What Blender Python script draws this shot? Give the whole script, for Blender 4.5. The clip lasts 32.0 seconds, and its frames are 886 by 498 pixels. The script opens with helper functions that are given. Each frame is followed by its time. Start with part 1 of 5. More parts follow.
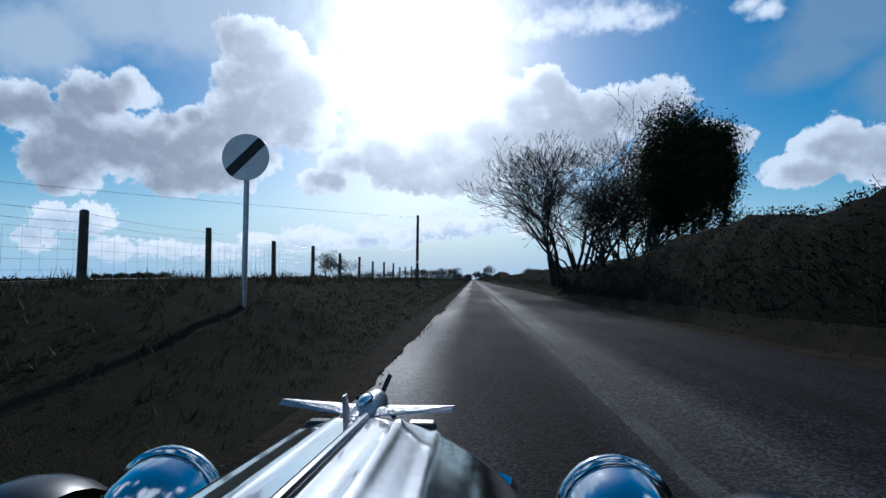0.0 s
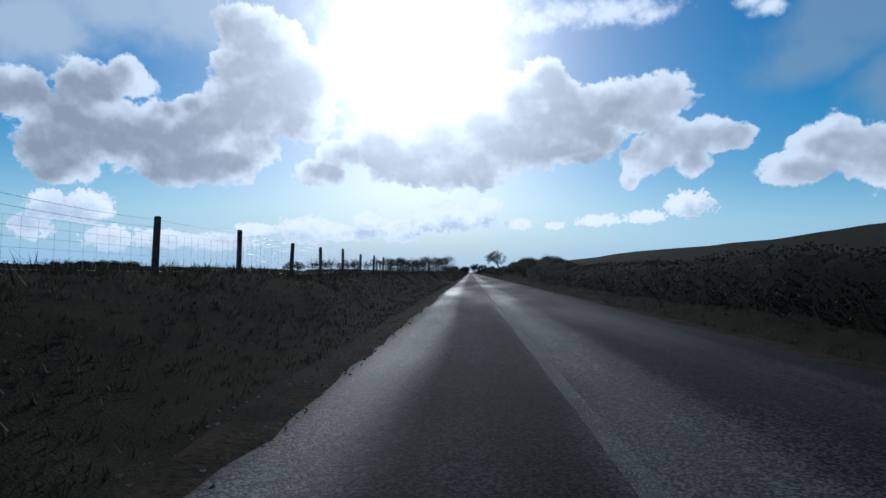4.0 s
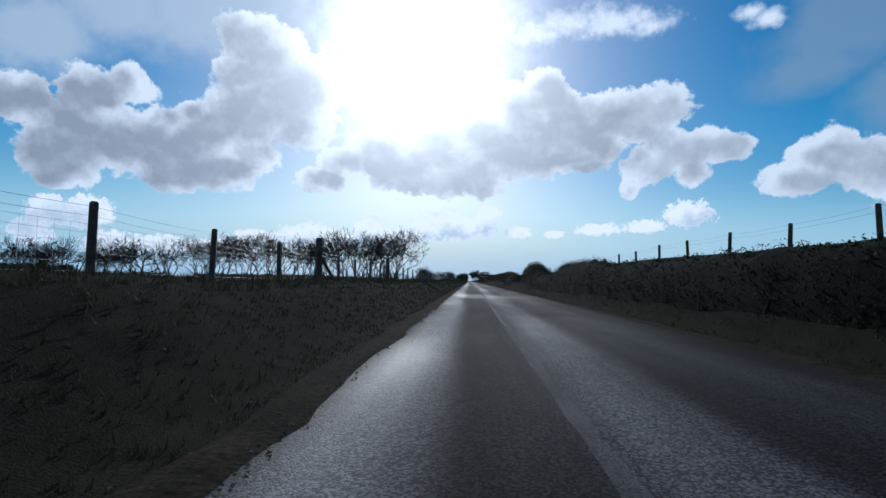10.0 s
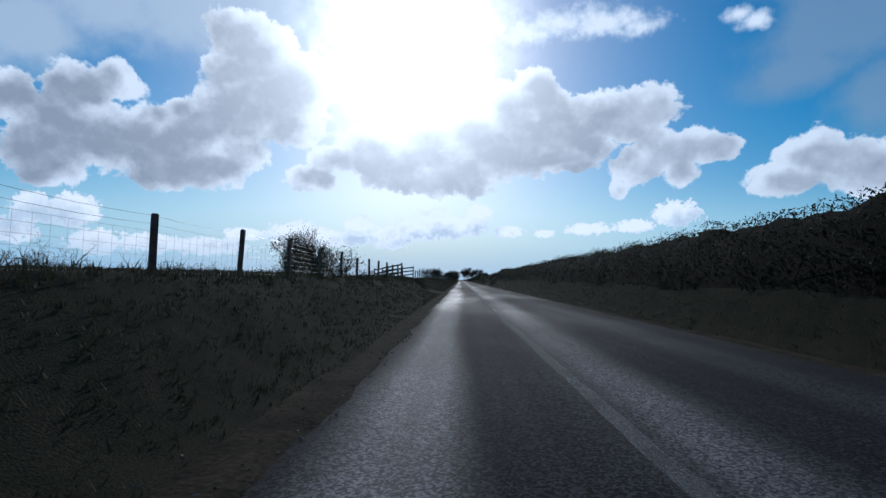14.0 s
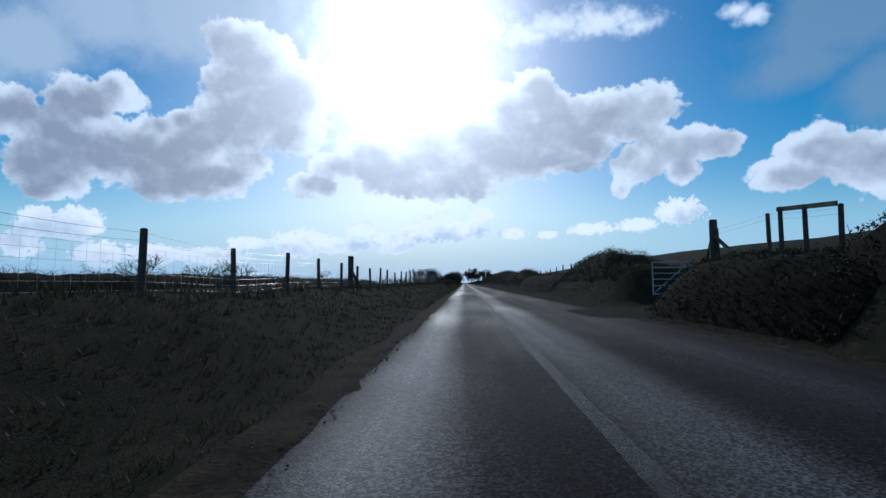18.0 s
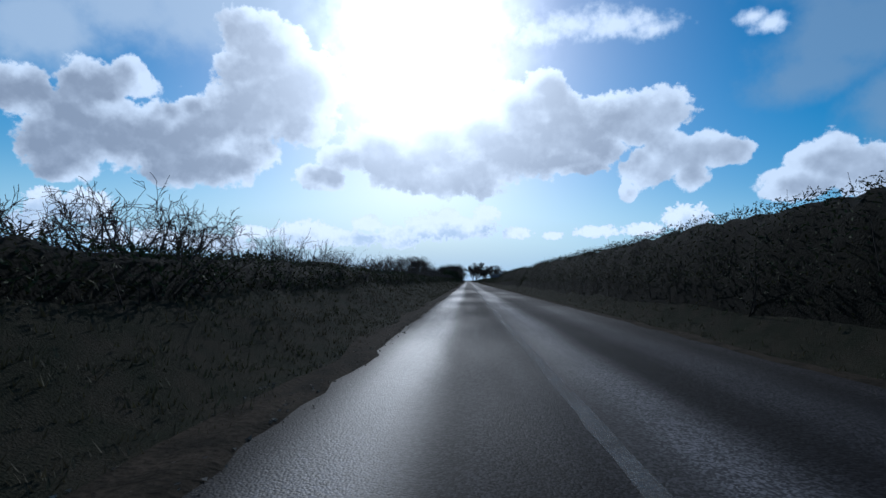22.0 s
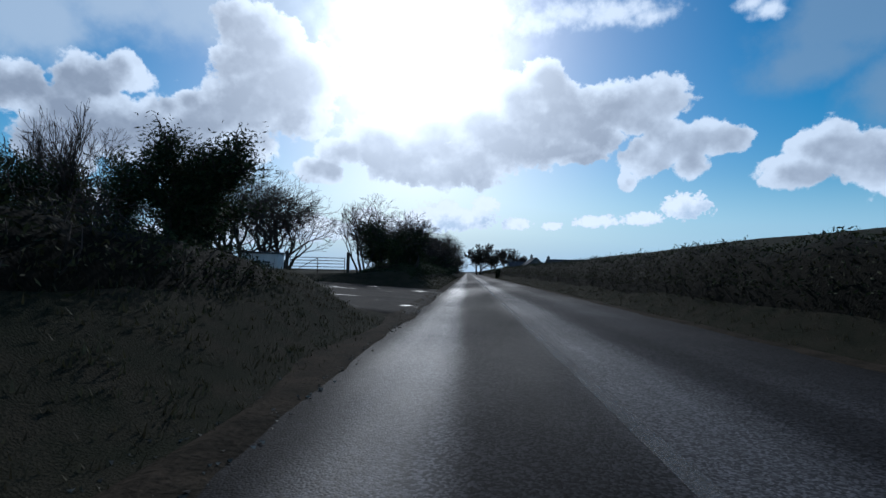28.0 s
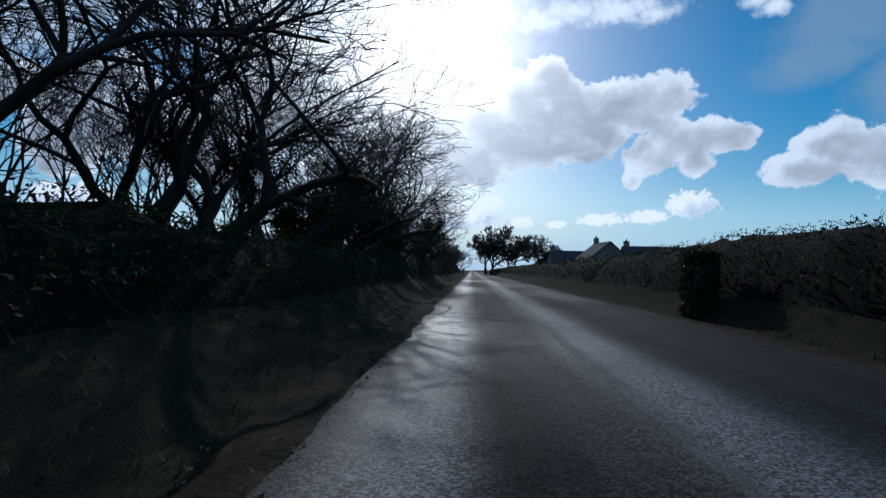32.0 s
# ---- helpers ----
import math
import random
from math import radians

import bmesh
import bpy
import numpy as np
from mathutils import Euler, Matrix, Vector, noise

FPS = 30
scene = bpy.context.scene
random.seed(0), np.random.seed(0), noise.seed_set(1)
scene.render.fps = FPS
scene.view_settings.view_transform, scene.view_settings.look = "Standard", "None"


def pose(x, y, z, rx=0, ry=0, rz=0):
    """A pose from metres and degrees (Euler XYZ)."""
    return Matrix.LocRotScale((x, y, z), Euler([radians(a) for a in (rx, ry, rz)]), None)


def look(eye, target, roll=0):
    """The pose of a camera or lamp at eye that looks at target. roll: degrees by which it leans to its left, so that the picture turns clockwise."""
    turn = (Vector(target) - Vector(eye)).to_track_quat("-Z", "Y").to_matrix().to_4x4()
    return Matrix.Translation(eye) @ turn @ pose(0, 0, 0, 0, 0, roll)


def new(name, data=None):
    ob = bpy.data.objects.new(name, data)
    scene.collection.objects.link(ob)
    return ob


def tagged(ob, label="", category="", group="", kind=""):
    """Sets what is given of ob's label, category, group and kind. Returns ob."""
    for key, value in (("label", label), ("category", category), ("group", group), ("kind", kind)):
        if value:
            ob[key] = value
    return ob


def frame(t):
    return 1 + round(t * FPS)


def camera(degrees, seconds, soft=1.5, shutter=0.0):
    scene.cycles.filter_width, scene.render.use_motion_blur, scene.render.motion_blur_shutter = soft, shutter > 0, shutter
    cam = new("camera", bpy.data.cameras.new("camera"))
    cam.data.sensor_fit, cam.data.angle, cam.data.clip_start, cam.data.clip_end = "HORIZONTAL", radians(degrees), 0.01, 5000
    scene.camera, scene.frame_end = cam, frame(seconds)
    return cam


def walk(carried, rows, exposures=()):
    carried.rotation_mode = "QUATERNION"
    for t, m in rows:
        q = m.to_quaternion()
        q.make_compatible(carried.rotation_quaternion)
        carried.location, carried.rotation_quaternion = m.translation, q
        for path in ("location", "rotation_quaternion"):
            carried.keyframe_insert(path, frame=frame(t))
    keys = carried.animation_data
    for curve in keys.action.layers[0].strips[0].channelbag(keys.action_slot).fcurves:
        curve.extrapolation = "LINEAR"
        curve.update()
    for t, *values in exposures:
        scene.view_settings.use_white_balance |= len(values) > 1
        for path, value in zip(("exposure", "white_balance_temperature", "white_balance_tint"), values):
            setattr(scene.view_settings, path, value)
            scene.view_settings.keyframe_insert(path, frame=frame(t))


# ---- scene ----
cam = camera(83.4, 32.0, soft=1.5)
# seconds, x, y, z, rx, ry, rz
PATH = [
    (0, -1.07, 0, 1.05, 93.49, 0.05, 3.45), (0.5, -1.02, 7.84, 1.05, 93.68, -0.06, 3.29), (1, -0.98, 15.75, 1.05, 93.38, -0.12, 3.54),
    (1.5, -0.93, 23.74, 1.05, 93.21, -0.6, 3.59), (2, -0.9, 31.8, 1.05, 93.6, 0.01, 3.49), (2.5, -0.88, 39.94, 1.05, 93.45, -0, 3.38),
    (3, -0.88, 48.17, 1.05, 93.35, -0.12, 3.21), (3.5, -0.89, 56.48, 1.05, 92.51, -0.72, 3.08), (5.5, -0.98, 90.59, 1.05, 93.54, 0.49, 3.81),
    (6, -0.99, 99.38, 1.05, 93.5, 1.2, 3.54), (6.5, -0.99, 108.35, 1.05, 93.81, 0.87, 3.16), (7, -0.98, 117.5, 1.05, 93.25, 0.39, 2.87),
    (7.5, -0.97, 126.82, 1.05, 93.33, -0.25, 2.78), (8, -0.97, 136.33, 1.05, 93.27, -0.71, 2.82), (8.5, -0.97, 145.95, 1.05, 93.41, -0.54, 2.86),
    (9, -1, 155.61, 1.05, 93.7, -0.95, 2.88), (9.5, -1.04, 165.31, 1.05, 93.4, -1.07, 2.9), (10, -1.09, 175.05, 1.05, 93.59, -1.08, 3.07),
    (10.5, -1.16, 184.83, 1.05, 93.31, 0.13, 3.11), (11, -1.23, 194.65, 1.05, 93.63, 0.78, 2.99), (11.5, -1.29, 204.51, 1.05, 93.8, 1.2, 2.78),
    (12, -1.34, 214.41, 1.05, 93.5, 1.66, 2.43), (12.5, -1.38, 224.35, 1.05, 93.82, 1.11, 2.05), (13, -1.41, 234.33, 1.05, 94.08, -0.32, 1.88),
    (13.5, -1.42, 244.33, 1.05, 93.78, -0.73, 1.95), (14, -1.41, 254.34, 1.05, 93.5, -1.1, 2), (14.5, -1.4, 264.37, 1.05, 93.55, -1.07, 2.11),
    (16.5, -1.32, 304.53, 1.05, 93.63, -1.4, 2.69), (17, -1.3, 314.59, 1.05, 93.74, -0.27, 2.76), (17.5, -1.29, 324.66, 1.05, 93.99, 0.49, 2.62),
    (18, -1.27, 334.74, 1.05, 93.92, 0.34, 2.46), (18.5, -1.26, 344.83, 1.05, 94.06, -0.2, 2.4), (19, -1.25, 354.93, 1.05, 93.87, -0.99, 2.42),
    (19.5, -1.23, 365.02, 1.05, 93.97, -0.83, 2.43), (20, -1.2, 375.11, 1.05, 93.88, -0.81, 2.41), (20.5, -1.17, 385.19, 1.05, 93.8, -1.37, 2.44),
    (21, -1.14, 395.26, 1.05, 93.7, -1.84, 2.56), (21.5, -1.12, 405.32, 1.05, 93.53, -1.74, 2.72), (22, -1.11, 415.38, 1.05, 93.53, -2, 2.84),
    (22.5, -1.12, 425.42, 1.05, 93.4, -1.97, 3.02), (23, -1.14, 435.46, 1.05, 93.62, -2.08, 3.25), (23.5, -1.18, 445.49, 1.05, 93.47, -1.92, 3.44),
    (24, -1.21, 455.51, 1.05, 93.28, -1.09, 3.71), (24.5, -1.24, 465.52, 1.05, 93.12, 1.45, 3.66), (25, -1.26, 475.53, 1.05, 93.56, 1.58, 3.31),
    (25.5, -1.27, 485.52, 1.05, 93.19, 1.56, 2.83), (27.5, -1.25, 525.31, 1.05, 93.19, -1.36, 2.77), (28, -1.26, 535.21, 1.05, 92.58, -1.32, 2.82),
    (28.5, -1.27, 545.09, 1.05, 92.65, -1.42, 2.85), (29, -1.28, 554.96, 1.05, 92.9, -1.7, 2.96), (29.5, -1.29, 564.81, 1.05, 91.69, -2.06, 2.83),
    (30, -1.31, 574.64, 1.05, 91.63, -2.26, 2.96), (30.5, -1.33, 584.45, 1.05, 91.5, -2.35, 3.08), (31, -1.35, 594.24, 1.05, 91.86, -1.79, 3.18),
    (31.5, -1.37, 604.02, 1.05, 92.19, -1.34, 3.28), (32, -1.38, 613.78, 1.05, 92.39, -1.31, 3.26),
]
walk(cam, [(t, pose(x, y, z, a, b, c)) for t, x, y, z, a, b, c in PATH],
     [(0, 0.0, 5650, 8), (10, 0.0, 5650, 8), (17, 0.0, 5530, 8), (22, 0.0, 5400, 8), (25, 0.0, 5460, 8), (28, 0.0, 5620, 8), (32, 0.0, 5700, 8)])

# ---- world, sun ----
SUN_AZ, SUN_EL = -6.5, 26.8
sunway = Vector((math.sin(radians(SUN_AZ)) * math.cos(radians(SUN_EL)), math.cos(radians(SUN_AZ)) * math.cos(radians(SUN_EL)), math.sin(radians(SUN_EL))))
world = bpy.data.worlds.new("world")
scene.world = world
world.use_nodes = True
WN, WL = world.node_tree.nodes, world.node_tree.links
WN.clear()


def wmath(op, a, b=0.0, c=0.0):
    n = WN.new("ShaderNodeMath")
    n.operation = op
    for i, v in enumerate((a, b, c)):
        if isinstance(v, (int, float)):
            n.inputs[i].default_value = v
        else:
            WL.new(v, n.inputs[i])
    return n.outputs[0]


def wsmooth(v, lo, hi):
    n = WN.new("ShaderNodeMapRange")
    n.interpolation_type = "SMOOTHSTEP"
    WL.new(v, n.inputs[0])
    n.inputs[1].default_value, n.inputs[2].default_value = lo, hi
    return n.outputs[0]


def wmix(f, a, b):
    n = WN.new("ShaderNodeMix")
    n.data_type = "RGBA"
    for sock, v in ((n.inputs[0], f), (n.inputs[6], a), (n.inputs[7], b)):
        if isinstance(v, (int, float)):
            sock.default_value = v
        elif isinstance(v, tuple):
            sock.default_value = (*v, 1)
        else:
            WL.new(v, sock)
    return n.outputs[2]


# cumulus clouds: azimuth, elevation, half width, half height in degrees
CLOUD_FAR_LEFT = [(-39.2, 16.4, 2.6, 2.5), (-36.0, 18.1, 2.0, 1.7), (-40.7, 12.1, 3.1, 3.5), (-37.3, 13.1, 3.1, 3.1), (-40.8, 9.4, 2.5, 1.6),
                  (-44.0, 14.9, 2.1, 2.1), (-34.2, 13.3, 2.4, 2.7)]
CLOUD_LEFT = [(-25.4, 24.5, 2.9, 2.2), (-22.7, 22.9, 3.5, 3.0), (-26.1, 20.8, 2.5, 1.5), (-18.4, 20.9, 3.6, 2.6), (-22.3, 18.2, 5.9, 3.4),
              (-26.8, 16.0, 3.9, 2.7), (-30.5, 16.6, 1.3, 1.0), (-30.5, 13.4, 4.1, 2.7), (-19.8, 16.3, 3.0, 2.1), (-31.9, 10.5, 3.0, 2.1),
              (-28.3, 11.4, 4.0, 2.2), (-24.4, 12.8, 2.8, 1.4)]
CLOUD_MIDDLE = [(-17.2, 10.8, 2.5, 1.2), (-14.8, 13.1, 2.4, 1.4), (-10.3, 14.5, 3.9, 2.8), (-7.0, 12.7, 5.2, 2.4), (-4.1, 16.6, 4.0, 2.0),
                (-1.4, 12.2, 5.3, 2.4), (0.5, 17.3, 3.3, 2.3), (4.8, 19.5, 2.7, 2.5), (8.1, 21.7, 2.4, 1.6), (8.8, 19.6, 3.1, 2.2),
                (4.8, 15.1, 5.8, 3.0), (10.6, 16.7, 5.0, 2.9), (15.5, 18.1, 4.5, 2.2), (20.2, 18.3, 3.1, 2.1), (11.2, 13.6, 3.7, 1.3),
                (14.8, 14.9, 2.4, 1.3), (18.3, 16.5, 2.2, 1.4)]
CLOUD_RIGHT = [(18.9, 12.5, 1.9, 1.9), (21.5, 13.9, 2.2, 2.2), (25.0, 14.3, 2.1, 1.7), (27.4, 13.7, 1.6, 1.1), (23.6, 11.4, 1.5, 1.3),
               (17.4, 10.1, 0.8, 1.0), (33.5, 12.1, 1.7, 1.4), (35.2, 12.5, 2.0, 1.8), (32.5, 10.1, 2.6, 1.5), (37.1, 11.1, 2.6, 1.9),
               (39.5, 9.8, 2.2, 2.3), (46.0, 12.0, 5.0, 3.0)]
CLOUD_LOW = [(-38.7, 5.8, 1.9, 1.3), (-41.8, 5.6, 1.4, 1.3), (-42.9, 3.8, 1.5, 1.0), (-37.1, 3.0, 1.8, 1.1), (-32.6, 3.1, 2.5, 0.8),
             (-27.5, 3.0, 3.2, 0.8), (-23.9, 4.4, 1.7, 0.6), (-18.0, 4.5, 3.3, 1.3), (-11.5, 6.1, 1.6, 0.8), (-14.6, 4.3, 3.7, 0.8),
             (-8.3, 4.7, 2.3, 1.1), (-4.4, 6.1, 2.9, 1.3), (1.8, 7.8, 1.3, 0.8), (-1.4, 6.1, 3.9, 1.2), (-2.7, 7.3, 1.3, 0.8),
             (5.4, 5.6, 1.4, 0.6), (9.5, 5.4, 1.0, 0.4), (14.4, 5.9, 2.1, 0.6), (18.8, 6.1, 1.7, 0.6), (23.2, 7.3, 2.0, 1.1)]
# thin bright wisps, and grey veils high up
WISP = [(11.3, 27.6, 5.1, 1.3), (16.3, 27.1, 4.2, 1.1), (19.8, 26.2, 2.6, 0.8), (6.8, 27.1, 3.9, 1.4), (29.1, 25.7, 1.2, 0.6), (30.5, 24.9, 1.5, 0.7)]
VEIL_LEFT = [(-27.7, 25.9, 11.0, 4.8), (-37.3, 24.7, 6.9, 3.7), (-43.2, 21.2, 5.1, 3.6), (-17.6, 27.9, 7.5, 4.2), (-30, 34, 16, 7)]
VEIL_RIGHT = [(37.2, 22.5, 7.6, 4.0), (34.6, 19.5, 5.9, 2.4), (39.6, 16.8, 4.4, 3.7), (38, 30, 10, 6)]

coord = WN.new("ShaderNodeTexCoord")
way = WN.new("ShaderNodeVectorMath")
way.operation = "NORMALIZE"
WL.new(coord.outputs["Generated"], way.inputs[0])
WAY = way.outputs[0]
sep = WN.new("ShaderNodeSeparateXYZ")
WL.new(WAY, sep.inputs[0])
deg = 180 / math.pi
azim = wmath("MULTIPLY", wmath("ARCTAN2", sep.outputs[0], sep.outputs[1]), deg)
elev = wmath("MULTIPLY", wmath("ARCSINE", sep.outputs[2]), deg)


def wnoise(scale, detail, rough, off=0.0):
    return wnoise_at(scale, detail, rough, (off, off * 0.7, off * 0.3))


def wnoise_at(scale, detail, rough, offset):
    m = WN.new("ShaderNodeVectorMath")
    m.operation = "ADD"
    WL.new(WAY, m.inputs[0])
    m.inputs[1].default_value = offset
    n = WN.new("ShaderNodeTexNoise")
    n.inputs["Scale"].default_value, n.inputs["Detail"].default_value, n.inputs["Roughness"].default_value = scale, detail, rough
    WL.new(m.outputs[0], n.inputs["Vector"])
    return n.outputs[0]


place = WN.new("ShaderNodeCombineXYZ")
WL.new(azim, place.inputs[0]), WL.new(elev, place.inputs[1])


# the place a little way towards the sun, to shade each cloud by what stands before it
gap = WN.new("ShaderNodeVectorMath")
gap.operation = "SUBTRACT"
gap.inputs[0].default_value = (SUN_AZ, SUN_EL, 0)
WL.new(place.outputs[0], gap.inputs[1])
gap_n = WN.new("ShaderNodeVectorMath")
gap_n.operation = "NORMALIZE"
WL.new(gap.outputs[0], gap_n.inputs[0])
gap_s = WN.new("ShaderNodeVectorMath")
gap_s.operation = "SCALE"
gap_s.inputs["Scale"].default_value = 2.2
WL.new(gap_n.outputs[0], gap_s.inputs[0])
sunward = WN.new("ShaderNodeVectorMath")
sunward.operation = "ADD"
WL.new(place.outputs[0], sunward.inputs[0])
WL.new(gap_s.outputs[0], sunward.inputs[1])


def cloud_field(lobes, where):
    out = None
    for a, e, w, h in lobes:
        d = WN.new("ShaderNodeVectorMath")
        d.operation = "SUBTRACT"
        WL.new(where, d.inputs[0])
        d.inputs[1].default_value = (a, e, 0)
        s = WN.new("ShaderNodeVectorMath")
        s.operation = "MULTIPLY"
        WL.new(d.outputs[0], s.inputs[0])
        s.inputs[1].default_value = (1 / w, 1 / h, 0)
        v = WN.new("ShaderNodeVectorMath")
        v.operation = "LENGTH"
        WL.new(s.outputs[0], v.inputs[0])
        out = v.outputs["Value"] if out is None else wmath("SMOOTH_MIN", out, v.outputs["Value"], 0.25)
    return wmath("SUBTRACT", 1.0, out)


billow = wmath("SUBTRACT", wnoise(24, 4, 0.55), 0.5)
puffs = wmath("SUBTRACT", wnoise(55, 6, 0.58, 3.1), 0.5)
tiny = wmath("MULTIPLY", wmath("SUBTRACT", wnoise(150, 4, 0.6, 6.2), 0.5), 0.8)
CLOUD_LARGE = CLOUD_LEFT + CLOUD_FAR_LEFT + CLOUD_MIDDLE + CLOUD_RIGHT
big = cloud_field(CLOUD_LARGE, place.outputs[0])
before = cloud_field(CLOUD_LARGE, sunward.outputs[0])
mass = wmath("ADD", wmath("ADD", big, 0.28), wmath("MULTIPLY", billow, 0.7))
big = wmath("ADD", wmath("ADD", mass, wmath("MULTIPLY", billow, 0.3)), wmath("MULTIPLY", puffs, 1.0))
low = wmath("ADD", wmath("ADD", cloud_field(CLOUD_LOW, place.outputs[0]), 0.3), wmath("MULTIPLY", wmath("ADD", puffs, tiny), 1.7))
# the same kind of cumulus goes on round the rest of the sky
rest = wmath("MULTIPLY", wsmooth(wmath("ABSOLUTE", azim), 50, 60), wmath("MULTIPLY", wmath("SUBTRACT", wnoise(4, 4, 0.5, 8.0), 0.54), 5.0))
rest = wmath("SUBTRACT", rest, wmath("SUBTRACT", 0.5, wmath("MULTIPLY", wsmooth(wmath("ABSOLUTE", azim), 50, 60), 0.5)))
field = wmath("MAXIMUM", wmath("MAXIMUM", big, low), rest)
cover = wmath("MULTIPLY", wsmooth(field, 0.0, 0.24), wsmooth(elev, 0.5, 3.0))
# thin edges and sides towards the sun are bright, deep parts grey; the small clouds away from the sun are thin
shade = wmath("ADD", wmath("ADD", wmath("MULTIPLY", before, 0.65), wmath("MULTIPLY", mass, 0.7)), wmath("ADD", wmath("MULTIPLY", billow, 0.9), wmath("MULTIPLY", puffs, 0.25)))
thick = wmath("MULTIPLY", wsmooth(shade, -0.05, 0.95), wmath("SUBTRACT", 0.97, wmath("MULTIPLY", wsmooth(azim, 15, 20), 0.3)))
# billows lit on the side towards the sun
lit = wmath("SUBTRACT", wnoise(22, 4, 0.55, 0.0), wnoise_at(22, 4, 0.55, (sunway.x * 0.02, sunway.y * 0.004, sunway.z * 0.04)))
lowthick = wmath("MULTIPLY", wsmooth(low, 0.4, 1.5), 0.3)
thick = wmath("MAXIMUM", thick, lowthick)
dot = WN.new("ShaderNodeVectorMath")
dot.operation = "DOT_PRODUCT"
WL.new(WAY, dot.inputs[0])
dot.inputs[1].default_value = sunway
off_sun = wmath("MULTIPLY", wmath("ARCCOSINE", wmath("MINIMUM", dot.outputs["Value"], 1.0)), deg)
near = wmath("EXPONENT", wmath("MULTIPLY", wmath("POWER", wmath("DIVIDE", off_sun, 7.8), 2.0), -1.0))
wide = wmath("EXPONENT", wmath("MULTIPLY", wmath("POWER", wmath("DIVIDE", off_sun, 18.0), 2.0), -1.0))

sky = WN.new("ShaderNodeTexSky")
sky.sky_type = "NISHITA"
sky.sun_disc = False
sky.sun_elevation, sky.sun_rotation = radians(SUN_EL), radians(SUN_AZ)
sky.air_density, sky.dust_density, sky.ozone_density = 1.0, 0.6, 2.0
STRENGTH = 0.1
U = 1 / STRENGTH
edge = wmix(wide, (0.68 * U, 0.74 * U, 0.82 * U), (1.1 * U, 1.12 * U, 1.14 * U))
core = wmix(wide, (0.27 * U, 0.31 * U, 0.38 * U), (0.72 * U, 0.75 * U, 0.8 * U))
cloud = wmix(wmath("SUBTRACT", thick, wmath("MULTIPLY", lit, 0.8)), edge, core)
haze = wmath("SUBTRACT", 1.0, wsmooth(elev, 0.0, 11.0))
blue = WN.new("ShaderNodeHueSaturation")
blue.inputs["Hue"].default_value, blue.inputs["Saturation"].default_value, blue.inputs["Value"].default_value = 0.49, 1.72, 0.71
WL.new(sky.outputs[0], blue.inputs["Color"])
clear = wmix(wmath("MULTIPLY", haze, 0.9), blue.outputs[0], (0.31 * U, 0.54 * U, 0.75 * U))
streaks = wmath("MULTIPLY", wmath("SUBTRACT", wnoise(7, 6, 0.6, 5.0), 0.5), 2.4)
for lobes, share, colour in ((VEIL_LEFT, 0.8, (0.47 * U, 0.55 * U, 0.64 * U)), (VEIL_RIGHT, 0.6, (0.24 * U, 0.33 * U, 0.43 * U))):
    veil = wsmooth(wmath("ADD", cloud_field(lobes, place.outputs[0]), streaks), -0.35, 0.75)
    clear = wmix(wmath("MULTIPLY", veil, share), clear, colour)
wisp = wsmooth(wmath("ADD", cloud_field(WISP, place.outputs[0]), wmath("MULTIPLY", wmath("ADD", billow, puffs), 1.8)), -0.5, 1.0)
clear = wmix(wmath("MULTIPLY", wisp, 0.85), clear, (0.82 * U, 0.86 * U, 0.92 * U))
tone = wmix(cover, clear, cloud)
# small cumulus near the horizon stand bright against the haze
lowcover = wmath("MULTIPLY", wsmooth(low, 0.0, 0.55), wsmooth(elev, 2.0, 4.6))
lowdark = wsmooth(wmath("ADD", cloud_field(CLOUD_LOW, sunward.outputs[0]), wmath("MULTIPLY", puffs, 2.2)), -0.9, 0.6)
tone = wmix(wmath("MULTIPLY", lowcover, 0.85), tone, wmix(lowdark, (0.86 * U, 0.9 * U, 0.95 * U), (0.46 * U, 0.56 * U, 0.68 * U)))
glow = WN.new("ShaderNodeVectorMath")
glow.operation = "ADD"
WL.new(tone, glow.inputs[0])
broken = wmath("ADD", 1.0, wmath("ADD", wmath("MULTIPLY", billow, 2.2), wmath("MULTIPLY", puffs, 0.8)))
shine = wmath("ADD", wmath("MULTIPLY", wmath("MULTIPLY", near, 1.5 * U), broken), wmath("MULTIPLY", wide, 0.13 * U))
rgb = WN.new("ShaderNodeCombineXYZ")
for i in range(3):
    WL.new(shine, rgb.inputs[i])
WL.new(rgb.outputs[0], glow.inputs[1])
back = WN.new("ShaderNodeBackground")
back.inputs[1].default_value = STRENGTH
WL.new(glow.outputs[0], back.inputs[0])
wout = WN.new("ShaderNodeOutputWorld")
WL.new(back.outputs[0], wout.inputs[0])
world.cycles.sampling_method = "MANUAL"
world.cycles.sample_map_resolution = 512

sun = new("sun", bpy.data.lights.new("sun", "SUN"))
sun.data.energy, sun.data.angle, sun.data.color = 2.2, radians(0.6), (1, 0.95, 0.88)
sun.matrix_world = look(sunway * 100, (0, 0, 0))

# ---- materials ----


